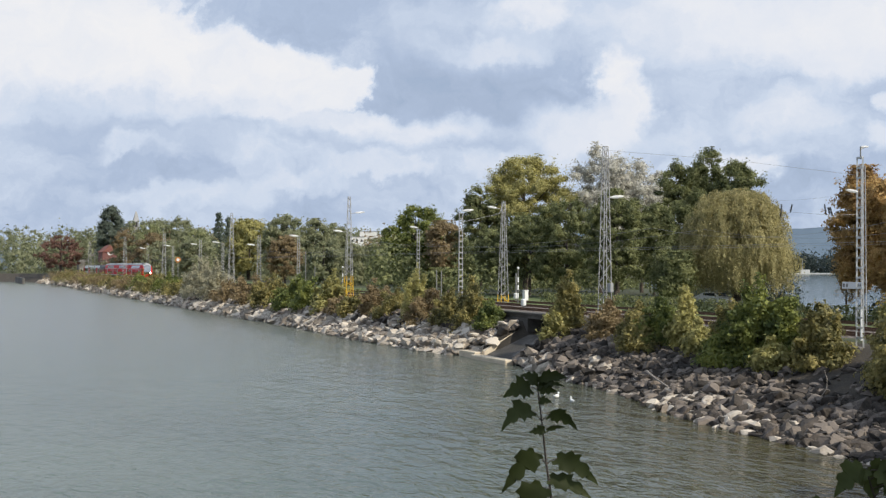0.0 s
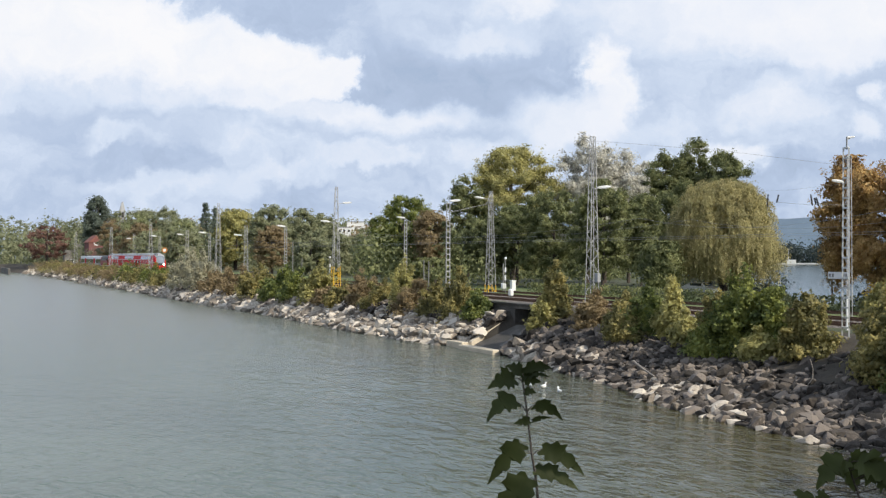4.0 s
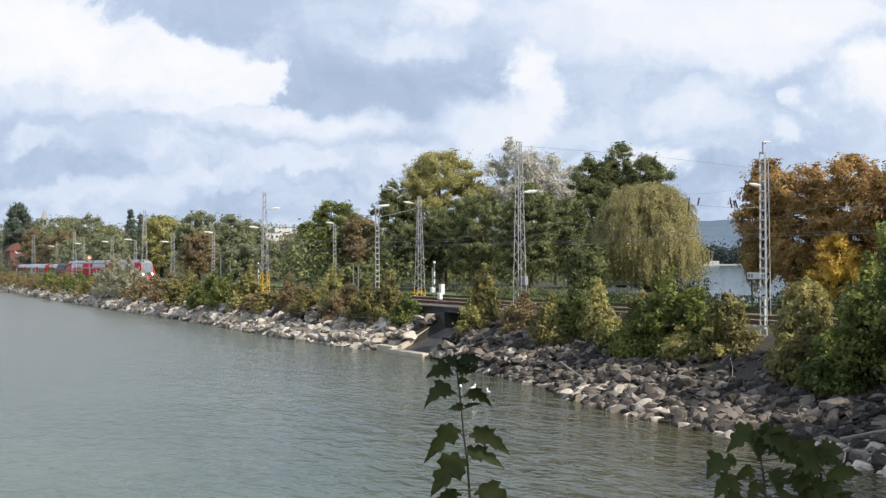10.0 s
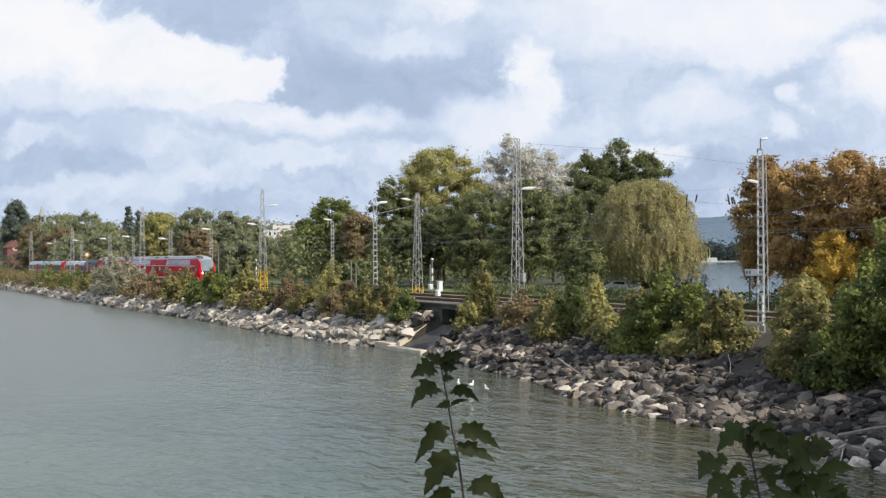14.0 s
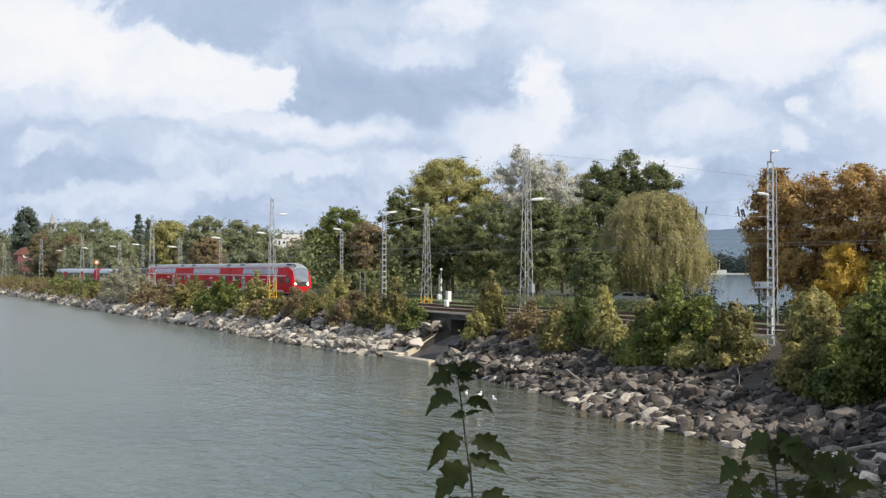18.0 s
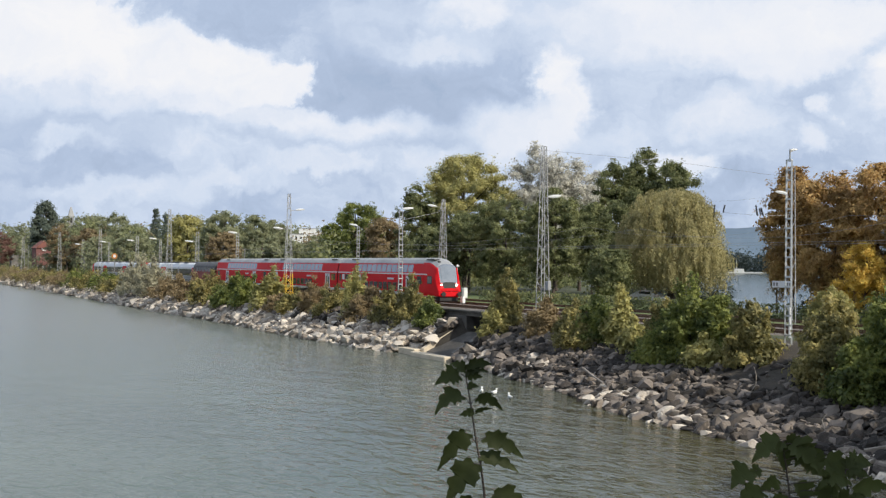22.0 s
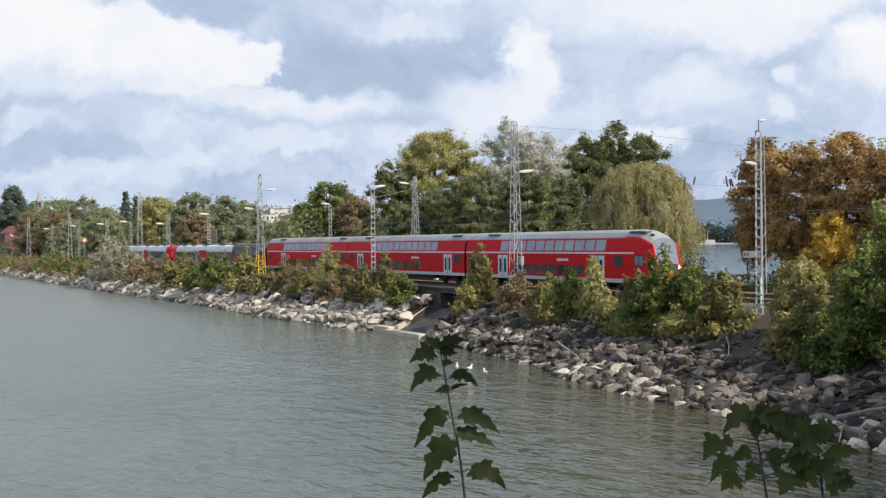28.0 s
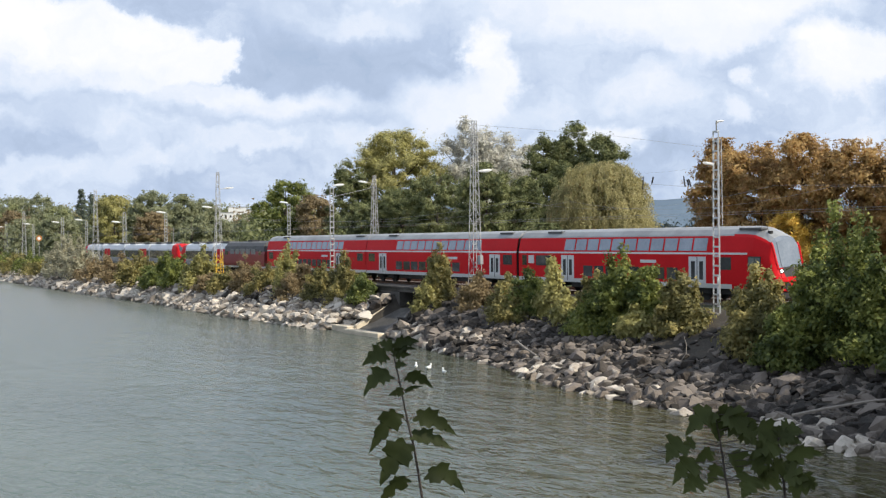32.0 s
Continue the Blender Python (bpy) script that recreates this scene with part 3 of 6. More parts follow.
# ---- masts ----
def lattice_mast(x, y, z0, z1, wb, wt, style, lamp=None, yellow=0.0, label="", lamp_low=None, name="catenary_mast", mat=None):
    """A four-legged lattice mast ('lattice'), or a two-legged ladder mast ('ladder')."""
    mat = mat or STEEL
    root = thing(name, pose(x, y, z0), label, "mast", "railway masts")
    h = z1 - z0
    legs = [(-1, -1), (1, -1), (1, 1), (-1, 1)] if style == "lattice" else [(0, -1), (0, 1)] if x < -90 else [(-1, 0), (1, 0)]
    n = max(4, int(h / (0.75 if style == "lattice" else 0.55)))

    def at(c, u):
        w = (wb + (wt - wb) * u) / 2
        return (c[0] * w, c[1] * w, h * u)

    lw = 0.055 if style == "lattice" else 0.095
    for c in legs:
        part("leg", angle_bar(bmesh.new(), at(c, 0), at(c, 1), lw), mat, root)
    bm = bmesh.new()
    if style == "lattice":
        for i in range(n):
            u0, u1 = i / n, (i + 1) / n
            for k in range(4):
                a, b = legs[k], legs[(k + 1) % 4]
                if (i + k) % 2:
                    a, b = b, a
                angle_bar(bm, at(a, u0), at(b, u1), 0.032)
        for k in range(4):
            angle_bar(bm, at(legs[k], 1), at(legs[(k + 1) % 4], 1), 0.04)
    else:
        for i in range(n + 1):
            a, b = at(legs[0], i / n), at(legs[1], i / n)
            part("rung", boxes([(min(a[0], -0.06), max(b[0], 0.06), min(a[1], -0.06), max(b[1], 0.06), a[2] - 0.05, a[2] + 0.05)]), mat, root)
    if style == "lattice":
        part("bracing", bm, mat, root)
    part("footing", boxes([(-wb * 0.75, wb * 0.75, -wb * 0.75, wb * 0.75, -0.9, 0.06)], 0.03), CONCRETE, root)
    if yellow:
        bm = bmesh.new()
        for c in legs:
            angle_bar(bm, [v * 1.02 for v in at(c, 0.0)], [v * 1.02 for v in at(c, yellow / h)], lw * 1.5)
        for i in range(int(yellow / 0.75)):
            u0, u1 = i * 0.75 / h, (i + 1) * 0.75 / h
            for k in range(len(legs)):
                a, b = legs[k], legs[(k + 1) % len(legs)]
                if (i + k) % 2:
                    a, b = b, a
                angle_bar(bm, [v * 1.02 for v in at(a, u0)], [v * 1.02 for v in at(b, u1)], 0.055)
        part("warning_paint", bm, YELLOW, root, "yellow warning paint round the foot")
    for (side, hz, arm) in lamp or ():
        # far heads are enlarged to stand for their bloom in the sun
        lamp_head(root, side, hz - z0, 0.85 if arm > 1.5 else arm * 0.35, wt / 2, 0.0, 1.4 if x < -200 else 1.0 if x < -60 else 0.7)
    return root


def lamp_head(root, side, hz, arm, off=0.0, dy=0.0, big=1.0):
    """A short arm across the track with a long white lantern; side: towards the hill (1) or the lake (-1)."""
    bm = bmesh.new()
    bar(bm, (0, side * off + dy, hz - 0.12), (0, side * (off + arm + 0.2) + dy, hz), 0.032, 0.026)
    part("lamp_arm", bm, STEEL, root)
    bm = bmesh.new()
    bmesh.ops.create_uvsphere(bm, u_segments=12, v_segments=8, radius=0.5, matrix=Matrix.LocRotScale((0, side * (off + arm + 0.45 * big) + dy, hz + 0.05), Euler((side * 0.10, 0, 0)), (0.40 * big, 1.3 * big, 0.25 * big)))
    part("lamp_head", bm, GLAREWHITE, root, "long white lamp housing")


S = "tapering galvanised lattice mast beside the railway"
mast_b = lattice_mast(-49.1, 46.5, 3.42, 13.9, 0.52, 0.42, "ladder", [(-1, 12.0, 0.15)], mat=PALESTEEL, label="white ladder-type steel mast with two lamps", name="catenary_mast")
bm = bar(bmesh.new(), (0.05, 0, 10.4), (0.05, 0, 11.1), 0.04)
part("top_pole", bm, DARKSTEEL, mast_b)
lamp_head(mast_b, 1, 11.05, 0.1, 0.0, 0.0, 0.5)
part("pedestal", boxes([(-0.75, 0.35, -0.5, 0.5, -2.6, -0.05)], 0.05), CONCRETE, mast_b, "weathered concrete pedestal in the bank")
mast_c = lattice_mast(-62.1, 59.0, GROUND, 15.0, 0.50, 0.36, "lattice", label="slim lattice mast with a sign plate behind the tracks")
plate = part("sign_plate", boxes([(-1.50, 0.42, -0.34, -0.30, 2.68, 3.16)], 0.01), LIGHTGREY, mast_c, "pale rectangular sign plate")
for a, b in ((-1.40, -1.22), (-1.10, -0.92), (-0.02, 0.12), (0.20, 0.34)):
    part("sign_bar", boxes([(a, b, -0.35, -0.34, 2.80, 3.04)]), DARKSTEEL, plate)
mast_a = lattice_mast(-76.1, 46.8, 3.6, 17.1, 0.80, 0.30, "lattice", [(1, 13.2, 1.2)], label=S + " with one lamp arm")
part("switch_box", boxes([(0.55, 1.0, -0.15, 0.15, 2.3, 3.0)], 0.03), ROOFGREY, mast_a, "pale grey switch box")
lattice_mast(-103.4, 47.0, 3.6, 13.1, 0.42, 0.34, "ladder", [(1, 13.35, 0.4)], label="ladder-type steel mast among the shrubs")
lattice_mast(-120.0, 60.0, 3.7, 15.5, 0.95, 0.30, "lattice", [(-1, 14.7, 1.8)], 0.9, label=S + " with a yellow foot")
lattice_mast(-137.6, 47.0, 3.6, 16.6, 0.95, 0.28, "lattice", [(-1, 12.2, 1.9), (1, 14.6, 2.2)], 2.9, label=S + " with a yellow foot")
lattice_mast(-202.4, 47.0, 3.6, 17.2, 1.10, 0.35, "lattice", label=S)
lattice_mast(-271.0, 47.0, 3.6, 15.3, 1.0, 0.40, "lattice", label=S)
lattice_mast(-334.8, 47.0, 3.6, 16.0, 1.1, 0.45, "lattice", label=S)
lattice_mast(-421.5, 47.0, 3.6, 16.2, 1.2, 0.5, "lattice", label=S)
lattice_mast(-146.2, 60.0, 3.7, 13.0, 0.42, 0.34, "ladder", [(-1, 13.2, 0.2)], label="ladder-type steel mast behind the tracks")
lattice_mast(-204.5, 60.0, 3.7, 13.3, 0.55, 0.40, "ladder", [(-1, 13.4, 0.2)], label="ladder-type steel mast behind the tracks")
lattice_mast(-233.5, 60.0, 3.7, 14.2, 0.8, 0.5, "lattice", [(-1, 12.2, 2.6)], label="lattice mast with a lamp behind the tracks")
lattice_mast(-262.0, 58.8, 3.7, 13.0, 0.5, 0.4, "ladder", [(-1, 13.2, 2.8)], label="steel lamp post behind the tracks")
lattice_mast(-293.3, 60.0, 3.7, 14.5, 0.8, 0.5, "lattice", [(-1, 13.3, 3.2)], label="lattice mast with a lamp behind the tracks")
lattice_mast(-325.0, 58.8, 3.7, 13.2, 0.5, 0.4, "ladder", [(-1, 13.4, 3.2)], label="steel lamp post behind the tracks")
lattice_mast(-376.6, 60.0, 3.7, 14.9, 0.9, 0.5, "lattice", [(-1, 13.4, 3.4)], label="lattice mast with a lamp behind the tracks")


# ---- overhead wires ----
def wire(pts, r, label):
    root = thing("overhead_wire", pose(*pts[0]), label, "overhead wire", "wires")
    o = Vector(pts[0])
    bm = tube([Vector(p) - o for p in pts], [r] * len(pts), 4)
    part("cable", bm, STEEL, root)
    return root


for yc in (TRACK_A, TRACK_B):
    pts = [(x, yc, RAIL + 5.5) for x in (-520, -421, -335, -271, -202, -137, -76, -49, 30)]
    wire(pts, 0.012, "thin contact wire over the track")
    xs = [-520, -421, -335, -271, -202, -137, -76, -49, 30]
    pts = []
    for a, b in zip(xs, xs[1:]):
        for i in range(8):
            u = i / 8
            pts.append((a + (b - a) * u, yc, RAIL + 7.0 - 1.0 * 4 * u * (1 - u)))
    wire(pts + [(30, yc, RAIL + 7.0)], 0.010, "sagging carrier wire over the track")
wire([(-120, 60, 15.4), (-112, 55.5, 13.6), (-103.4, 47.0, 12.2)], 0.02, "slanting guy wire between two masts")
wire([(-76.1, 46.8, 16.8), (-68, 53, 15.6), (-61.4, 59.0, 14.2)], 0.012, "slanting guy wire between two masts")


# a cross-span over the tracks with its insulators
wire([(-67.4, 56.4, 11.58), (-66.35, 56.4, 11.88), (-62.7, 56.4, 11.53), (-62.35, 56.4, 11.58), (-62.1, 56.4, 11.48), (-62.1, 59.0, 11.6)], 0.012, "thin cross-span wire over the tracks")
wire([(-68.3, 56.0, 12.75), (-65, 56.4, 12.7), (-62.1, 59.0, 13.1)], 0.006, "thin cross-span wire over the tracks")
for x, z, lean, ln in ((-62.7, 11.55, -12, 0.75), (-62.35, 11.6, -18, 0.45), (-62.1, 11.5, -22, 0.6), (-67.4, 11.6, 6, 0.9), (-66.35, 11.9, 20, 0.55)):
    ins = thing("insulator", pose(x, 56.4, z, 0, lean, 0), "dark stacked insulator on the cross-span wire", "insulator", "insulators")
    part("rod", bar(bmesh.new(), (0, 0, -0.05), (0, 0, ln), 0.035, None, 8), BLACK, ins)
    for k in range(int(ln / 0.11)):
        part("shed", bar(bmesh.new(), (0, 0, 0.06 + k * 0.11), (0, 0, 0.11 + k * 0.11), 0.085, 0.05, 10), BLACK, ins)


# ---- trains ----
def coach_profile():
    return [(1.36, 0.80), (1.40, 1.10), (1.40, 2.90), (1.37, 3.15), (1.20, 3.95), (1.10, 4.12), (0.80, 4.42), (0.40, 4.57), (0.0, 4.62)]


HALF = coach_profile()


def both_sides(name, x0, x1, z0, z1, out, mat, root, label=""):
    """The same fitting on either side of the coach, each a part of its own; returns the two."""
    return [part(name, band(x0, x1, z0, z1, out, (s,)), mat, root if not isinstance(root, list) else root[k], label) for k, s in enumerate((-1, 1))]


def band(x0, x1, z0, z1, out=0.0, sides=(-1, 1)):
    """A strip of the coach's skin between two heights, as a thin solid."""
    zs = [z0] + [z for _, z in HALF if z0 < z < z1] + [z1]
    ys = [float(np.interp(z, [p[1] for p in HALF], [p[0] for p in HALF])) + out for z in zs]
    bm = bmesh.new()
    for s in sides:
        outer = [(s * y, z) for y, z in zip(ys, zs)]
        inner = [(s * (y - 0.05), z) for y, z in zip(ys, zs)]
        prof = outer + inner[::-1]
        a = [bm.verts.new((x0, y, z)) for y, z in prof]
        b = [bm.verts.new((x1, y, z)) for y, z in prof]
        n = len(prof)
        for i in range(n):
            j = (i + 1) % n
            bm.faces.new((a[i], a[j], b[j], b[i]))
        for ring in (a, b):
            m = len(outer)
            for i in range(m - 1):
                bm.faces.new((ring[i], ring[i + 1], ring[n - 2 - i], ring[n - 1 - i]))
    bmesh.ops.recalc_face_normals(bm, faces=bm.faces[:])
    return bm


def bogie(root, x, z=0.0):
    b = part("bogie", boxes([(x - 1.7, x + 1.7, -1.1, -0.85, 0.42, 0.78), (x - 1.7, x + 1.7, 0.85, 1.1, 0.42, 0.78), (x - 0.5, x + 0.5, -1.1, 1.1, 0.4, 0.7)], 0.03), BLACK, root)
    for dx in (-1.25, 1.25):
        for s in (-0.75, 0.75):
            bm = bmesh.new()
            bar(bm, (x + dx, s - 0.065, 0.46), (x + dx, s + 0.065, 0.46), 0.46, None, 20)
            part("wheel", bm, BLACK, b)


def coach(name, label, length=26.4, cab=False, doors=(-23.2, -3.3), upper=(-20.5, -5.4), lower=(-20.6, -8.7)):
    """A double-deck coach; x runs back from the front end at 0, the floor of the wheels at z = 0."""
    root = thing(name, pose(0, 0, 0), label, "railway coach", "train coaches")
    x0, x1 = (-length, -4.0) if cab else (-length, -0.15)
    part("core", prism([(-1.30, 0.85), (1.30, 0.85), (1.30, 2.9), (1.08, 4.0), (0.6, 4.4), (-0.6, 4.4), (-1.08, 4.0), (-1.30, 2.9)], x0, x1), BLACK, root)
    both_sides("skirt", x0, x1, 0.80, 1.08, 0.01, LIGHTGREY, root, "light grey lower edge")
    both_sides("lower_side", x0, x1, 1.08, 2.88, 0.0, RED, root)
    both_sides("white_stripe", x0, x1, 2.88, 3.00, 0.006, LIGHTGREY, root, "thin white stripe along the side")
    both_sides("upper_side", x0, x1, 3.00, 4.02, 0.0, RED, root)
    roof = [(1.17, 4.02), (1.10, 4.12), (0.80, 4.42), (0.40, 4.57), (0, 4.62)]
    prof = roof + [(-y, z) for y, z in roof[-2::-1]] + [(-1.0, 4.0), (1.0, 4.0)]
    rf = part("roof", prism(prof, x0, x1), ROOFGREY, root)
    for vx in (x0 + 4.2, -2.9) if cab else (x0 + 4.9, x1 - 2.1):
        part("roof_vent", boxes([(vx - 0.9, vx + 0.9, -0.95, -0.35, 4.36, 4.50)], 0.02), DARKROOF, rf, "dark louvred roof vent")
    # upper windows
    u0, u1 = upper
    n = 11
    w = (u1 - u0) / n
    for i in range(n):
        a = u0 + i * w
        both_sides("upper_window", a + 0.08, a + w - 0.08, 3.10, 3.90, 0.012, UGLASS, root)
    # lower windows
    l0, l1 = lower
    n = 8
    w = (l1 - l0) / n
    for i in range(n):
        a = l0 + i * w
        both_sides("lower_window", a + 0.12, a + w - 0.12, 1.25, 2.02, 0.012, GLASS, root)
    for a in ((x0 + 2.35, x0 + 4.35), (x0 + 0.5, x0 + 1.1), (x1 - 1.05, x1 - 0.04)) if cab else ((x0 + 0.6, x0 + 1.9), (x1 - 1.9, x1 - 0.6)):
        both_sides("end_window", a[0], a[1], 1.95, 2.72, 0.012, GLASS, root)
    # doors
    if cab:
        both_sides("end_panel", x0 + 1.35, x0 + 2.1, 2.1, 2.72, 0.012, LIGHTGREY, root, "pale panel beside the end windows")
    for dx in doors:
        d = both_sides("door", dx - 0.78, dx + 0.78, 0.90, 2.74, 0.012, LIGHTGREY, root, "pale grey double door")
        for s in (-0.37, 0.37):
            both_sides("door_window", dx + s - 0.17, dx + s + 0.17, 1.30, 2.45, 0.022, GLASS, d)
        both_sides("door_gap", dx - 0.03, dx + 0.03, 0.92, 2.72, 0.02, BLACK, d)
    lx = -11.7 if cab else -10.0
    both_sides("emblem", lx - 0.8, lx + 0.8, 2.30, 2.50, 0.008, LIGHTGREY, root, "small pale emblem bars")
    for bx in (x0 + 3.6, (-5.6 if cab else x1 - 3.6)):
        bogie(root, bx)
    part("underframe", boxes([(x0 + 6.5, x1 - 6.5, -1.15, 1.15, 0.42, 0.84)], 0.05), BLACK, root)
    part("gangway", boxes([(x0 - 0.25, x0, -0.75, 0.75, 0.95, 3.2)], 0.04), RUBBER, root)
    if cab:
        cab_end(root)
    return root


def cab_end(root):
    """The rounded, raked driving end."""
    # stations: x, half width, roof height
    st = [(-4.0, 1.40, 4.62), (-3.0, 1.40, 4.61), (-2.3, 1.40, 4.54), (-1.85, 1.39, 4.38), (-1.45, 1.38, 4.20), (-1.13, 1.37, 4.02), (-0.99, 1.36, 3.78), (-0.85, 1.34, 3.22), (-0.70, 1.32, 2.62), (-0.58, 1.29, 2.20), (-0.48, 1.24, 1.88), (-0.40, 1.17, 1.62)]
    rings = []
    for x, w, top in st:
        ring = []
        for y, z in HALF:
            k = (z - 0.80) / (4.62 - 0.80)
            ring.append((x, y / 1.40 * w, 0.80 + k * (top - 0.80)))
        rings.append(ring)

    def skin(rows, cols, off=0.0, sides=(-1, 1)):
        bm = bmesh.new()
        for s in sides:
            vs = [[bm.verts.new((rings[i][j][0] + off, s * (rings[i][j][1] + off), rings[i][j][2] + off)) for j in cols] for i in rows]
            for i in range(len(rows) - 1):
                for j in range(len(cols) - 1):
                    bm.faces.new((vs[i][j], vs[i + 1][j], vs[i + 1][j + 1], vs[i][j + 1]))
        bmesh.ops.remove_doubles(bm, verts=bm.verts[:], dist=0.002)
        bmesh.ops.recalc_face_normals(bm, faces=bm.faces[:])
        bmesh.ops.solidify(bm, geom=bm.faces[:], thickness=0.03)
        return bm

    allr = list(range(len(st)))
    cabp = part("cab", skin(allr, [0, 1, 2, 3, 4, 5], 0.0, (-1,)), RED, root, "rounded red driving cab")
    part("cab_side", skin(allr, [0, 1, 2, 3, 4, 5], 0.0, (1,)), RED, cabp)
    part("cab_roof", skin(allr[:6], [5, 6, 7, 8]), ROOFGREY, cabp, "grey roof sloping down to the windscreen")
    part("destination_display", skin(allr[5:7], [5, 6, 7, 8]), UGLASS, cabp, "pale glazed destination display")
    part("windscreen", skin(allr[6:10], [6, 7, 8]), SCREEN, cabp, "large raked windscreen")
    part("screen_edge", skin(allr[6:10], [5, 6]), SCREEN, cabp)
    part("front_panel", skin(allr[9:], [6, 7, 8]), BLACK, cabp, "black panel under the windscreen")
    part("bumper_corner", skin(allr[10:], [5, 6]), RED, cabp)
    bm = bmesh.new()
    end = rings[-1]
    vs = [bm.verts.new(p) for p in end] + [bm.verts.new((p[0], -p[1], p[2])) for p in end[-2::-1]]
    bm.faces.new(vs)
    part("nose", bm, RED, cabp)
    for s in (-0.72, 0.72):
        y = 0.84 if s > 0 else -0.84
        bezel = bmesh.new()
        bmesh.ops.create_cone(bezel, cap_ends=False, segments=18, radius1=0.135, radius2=0.135, depth=0.46, matrix=Matrix.Translation((-0.72, y, 1.93)) @ Matrix.Rotation(math.pi / 2, 4, "Y"))
        bmesh.ops.solidify(bezel, geom=bezel.faces[:], thickness=0.02)
        lamp_ring = part("headlight_housing", bezel, BLACK, cabp, "deep black headlight housing")
        part("headlight", bar(bmesh.new(), (-0.95, y, 1.93), (-0.92, y, 1.93), 0.115, None, 18), HEADLIGHT, lamp_ring, "lit white headlight")
        part("lamp_surround", boxes([(-0.60, -0.555, y - 0.17, y - 0.125, 1.72, 2.12), (-0.60, -0.555, y + 0.125, y + 0.17, 1.72, 2.12), (-0.60, -0.555, y - 0.125, y + 0.125, 2.06, 2.12), (-0.60, -0.555, y - 0.125, y + 0.125, 1.72, 1.80)], 0.008), RED, cabp)
        pl = bmesh.new()
        k = s / 0.72
        for (xa, ya, za), (xb, yb, zb) in (((-1.13, 1.075, 3.60), (-0.99, 1.07, 3.39)), ((-0.99, 1.07, 3.39), (-0.85, 1.05, 2.90)), ((-0.85, 1.05, 2.90), (-0.70, 1.035, 2.38)), ((-0.70, 1.035, 2.38), (-0.58, 1.01, 2.02))):
            bar(pl, (xa, k * ya, za), (xb, k * yb, zb), 0.075, None, 6)
        part("pillar", pl, RED, cabp, "red windscreen pillar")
    part("horn", boxes([(-1.75, -1.5, -0.70, -0.46, 4.10, 4.30)], 0.03), BLACK, cabp)
    part("stripe_end", boxes([(-4.0, -2.7, -1.412, -1.39, 2.88, 3.0)]), LIGHTGREY, cabp)
    for s in (-1, 1):
        bm = prism([(s * 1.375, 2.0), (s * 1.375, 2.78), (s * 1.408, 2.78), (s * 1.408, 2.0)], -2.66, -1.62)
        win = part("cab_window", bm, BLACK, cabp)
        for a, b in ((-2.6, -2.16), (-2.09, -1.68)):
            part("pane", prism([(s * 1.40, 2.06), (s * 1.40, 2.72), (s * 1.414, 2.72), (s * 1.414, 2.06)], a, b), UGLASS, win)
    part("cab_core", boxes([(-4.0, -1.1, -1.15, 1.15, 0.85, 2.4)]), BLACK, cabp)
    part("front_apron", boxes([(-0.95, -0.42, -1.12, 1.12, 0.72, 1.64)], 0.10), RED, cabp)
    part("front_lip", boxes([(-0.60, -0.40, -1.08, 1.08, 1.26, 1.34)], 0.02), LIGHTGREY, cabp, "thin pale line across the nose")
    part("snow_plough", boxes([(-1.4, -0.55, -1.05, 1.05, 0.28, 0.80)], 0.08), BLACK, cabp)
    part("cab_skirt", boxes([(-4.0, -1.2, -1.34, 1.34, 0.72, 0.84)], 0.03), LIGHTGREY, cabp)
    for s in (-0.88, 0.88):
        bm = bar(bmesh.new(), (-0.5, s, 1.02), (0.02, s, 1.02), 0.10, 0.12, 12)
        bar(bm, (0.02, s, 1.02), (0.08, s, 1.02), 0.24, None, 14)
        part("buffer", bm, BLACK, cabp)


def locomotive():
    root = thing("diesel_locomotive", pose(0, 0, 0), "dull red diesel locomotive with a sooty grey roof", "locomotive", "train coaches")
    L0 = -15.9
    part("body", prism([(-1.45, 1.0), (-1.5, 1.3), (-1.5, 2.55), (-1.42, 2.8), (1.42, 2.8), (1.5, 2.55), (1.5, 1.3), (1.45, 1.0)], L0 + 0.5, -0.5), DULLRED, root)
    part("upper_body", prism([(-1.42, 2.8), (-1.30, 3.45), (1.30, 3.45), (1.42, 2.8)], L0 + 1.0, -1.0), DARKROOF, root, "dark grille band")
    part("roof", prism([(-1.30, 3.45), (-1.0, 3.85), (-0.5, 4.02), (0.5, 4.02), (1.0, 3.85), (1.30, 3.45)], L0 + 1.2, -1.2), DARKROOF, root)
    for x in (L0 + 1.4, -2.5):
        part("cab_window", boxes([(x, x + 1.0, -1.505, -1.38, 2.35, 2.9)], 0.02), GLASS, root)
    for i in range(5):
        x = L0 + 3.4 + i * 1.9
        part("grille", boxes([(x, x + 1.4, -1.52, -1.36, 2.45, 3.1)], 0.02), DARKSTEEL, root)
    part("frame", boxes([(L0 + 0.2, -0.2, -1.4, 1.4, 0.75, 1.02)], 0.03), LIGHTGREY, root)
    part("fuel_tank", boxes([(L0 + 5.5, -5.5, -1.3, 1.3, 0.35, 0.76)], 0.05), BLACK, root)
    bogie(root, L0 + 3.2)
    bogie(root, -3.2)
    part("exhaust_stack", boxes([(-8.6, -7.2, -0.5, 0.5, 4.0, 4.22)], 0.03), BLACK, root)
    return root


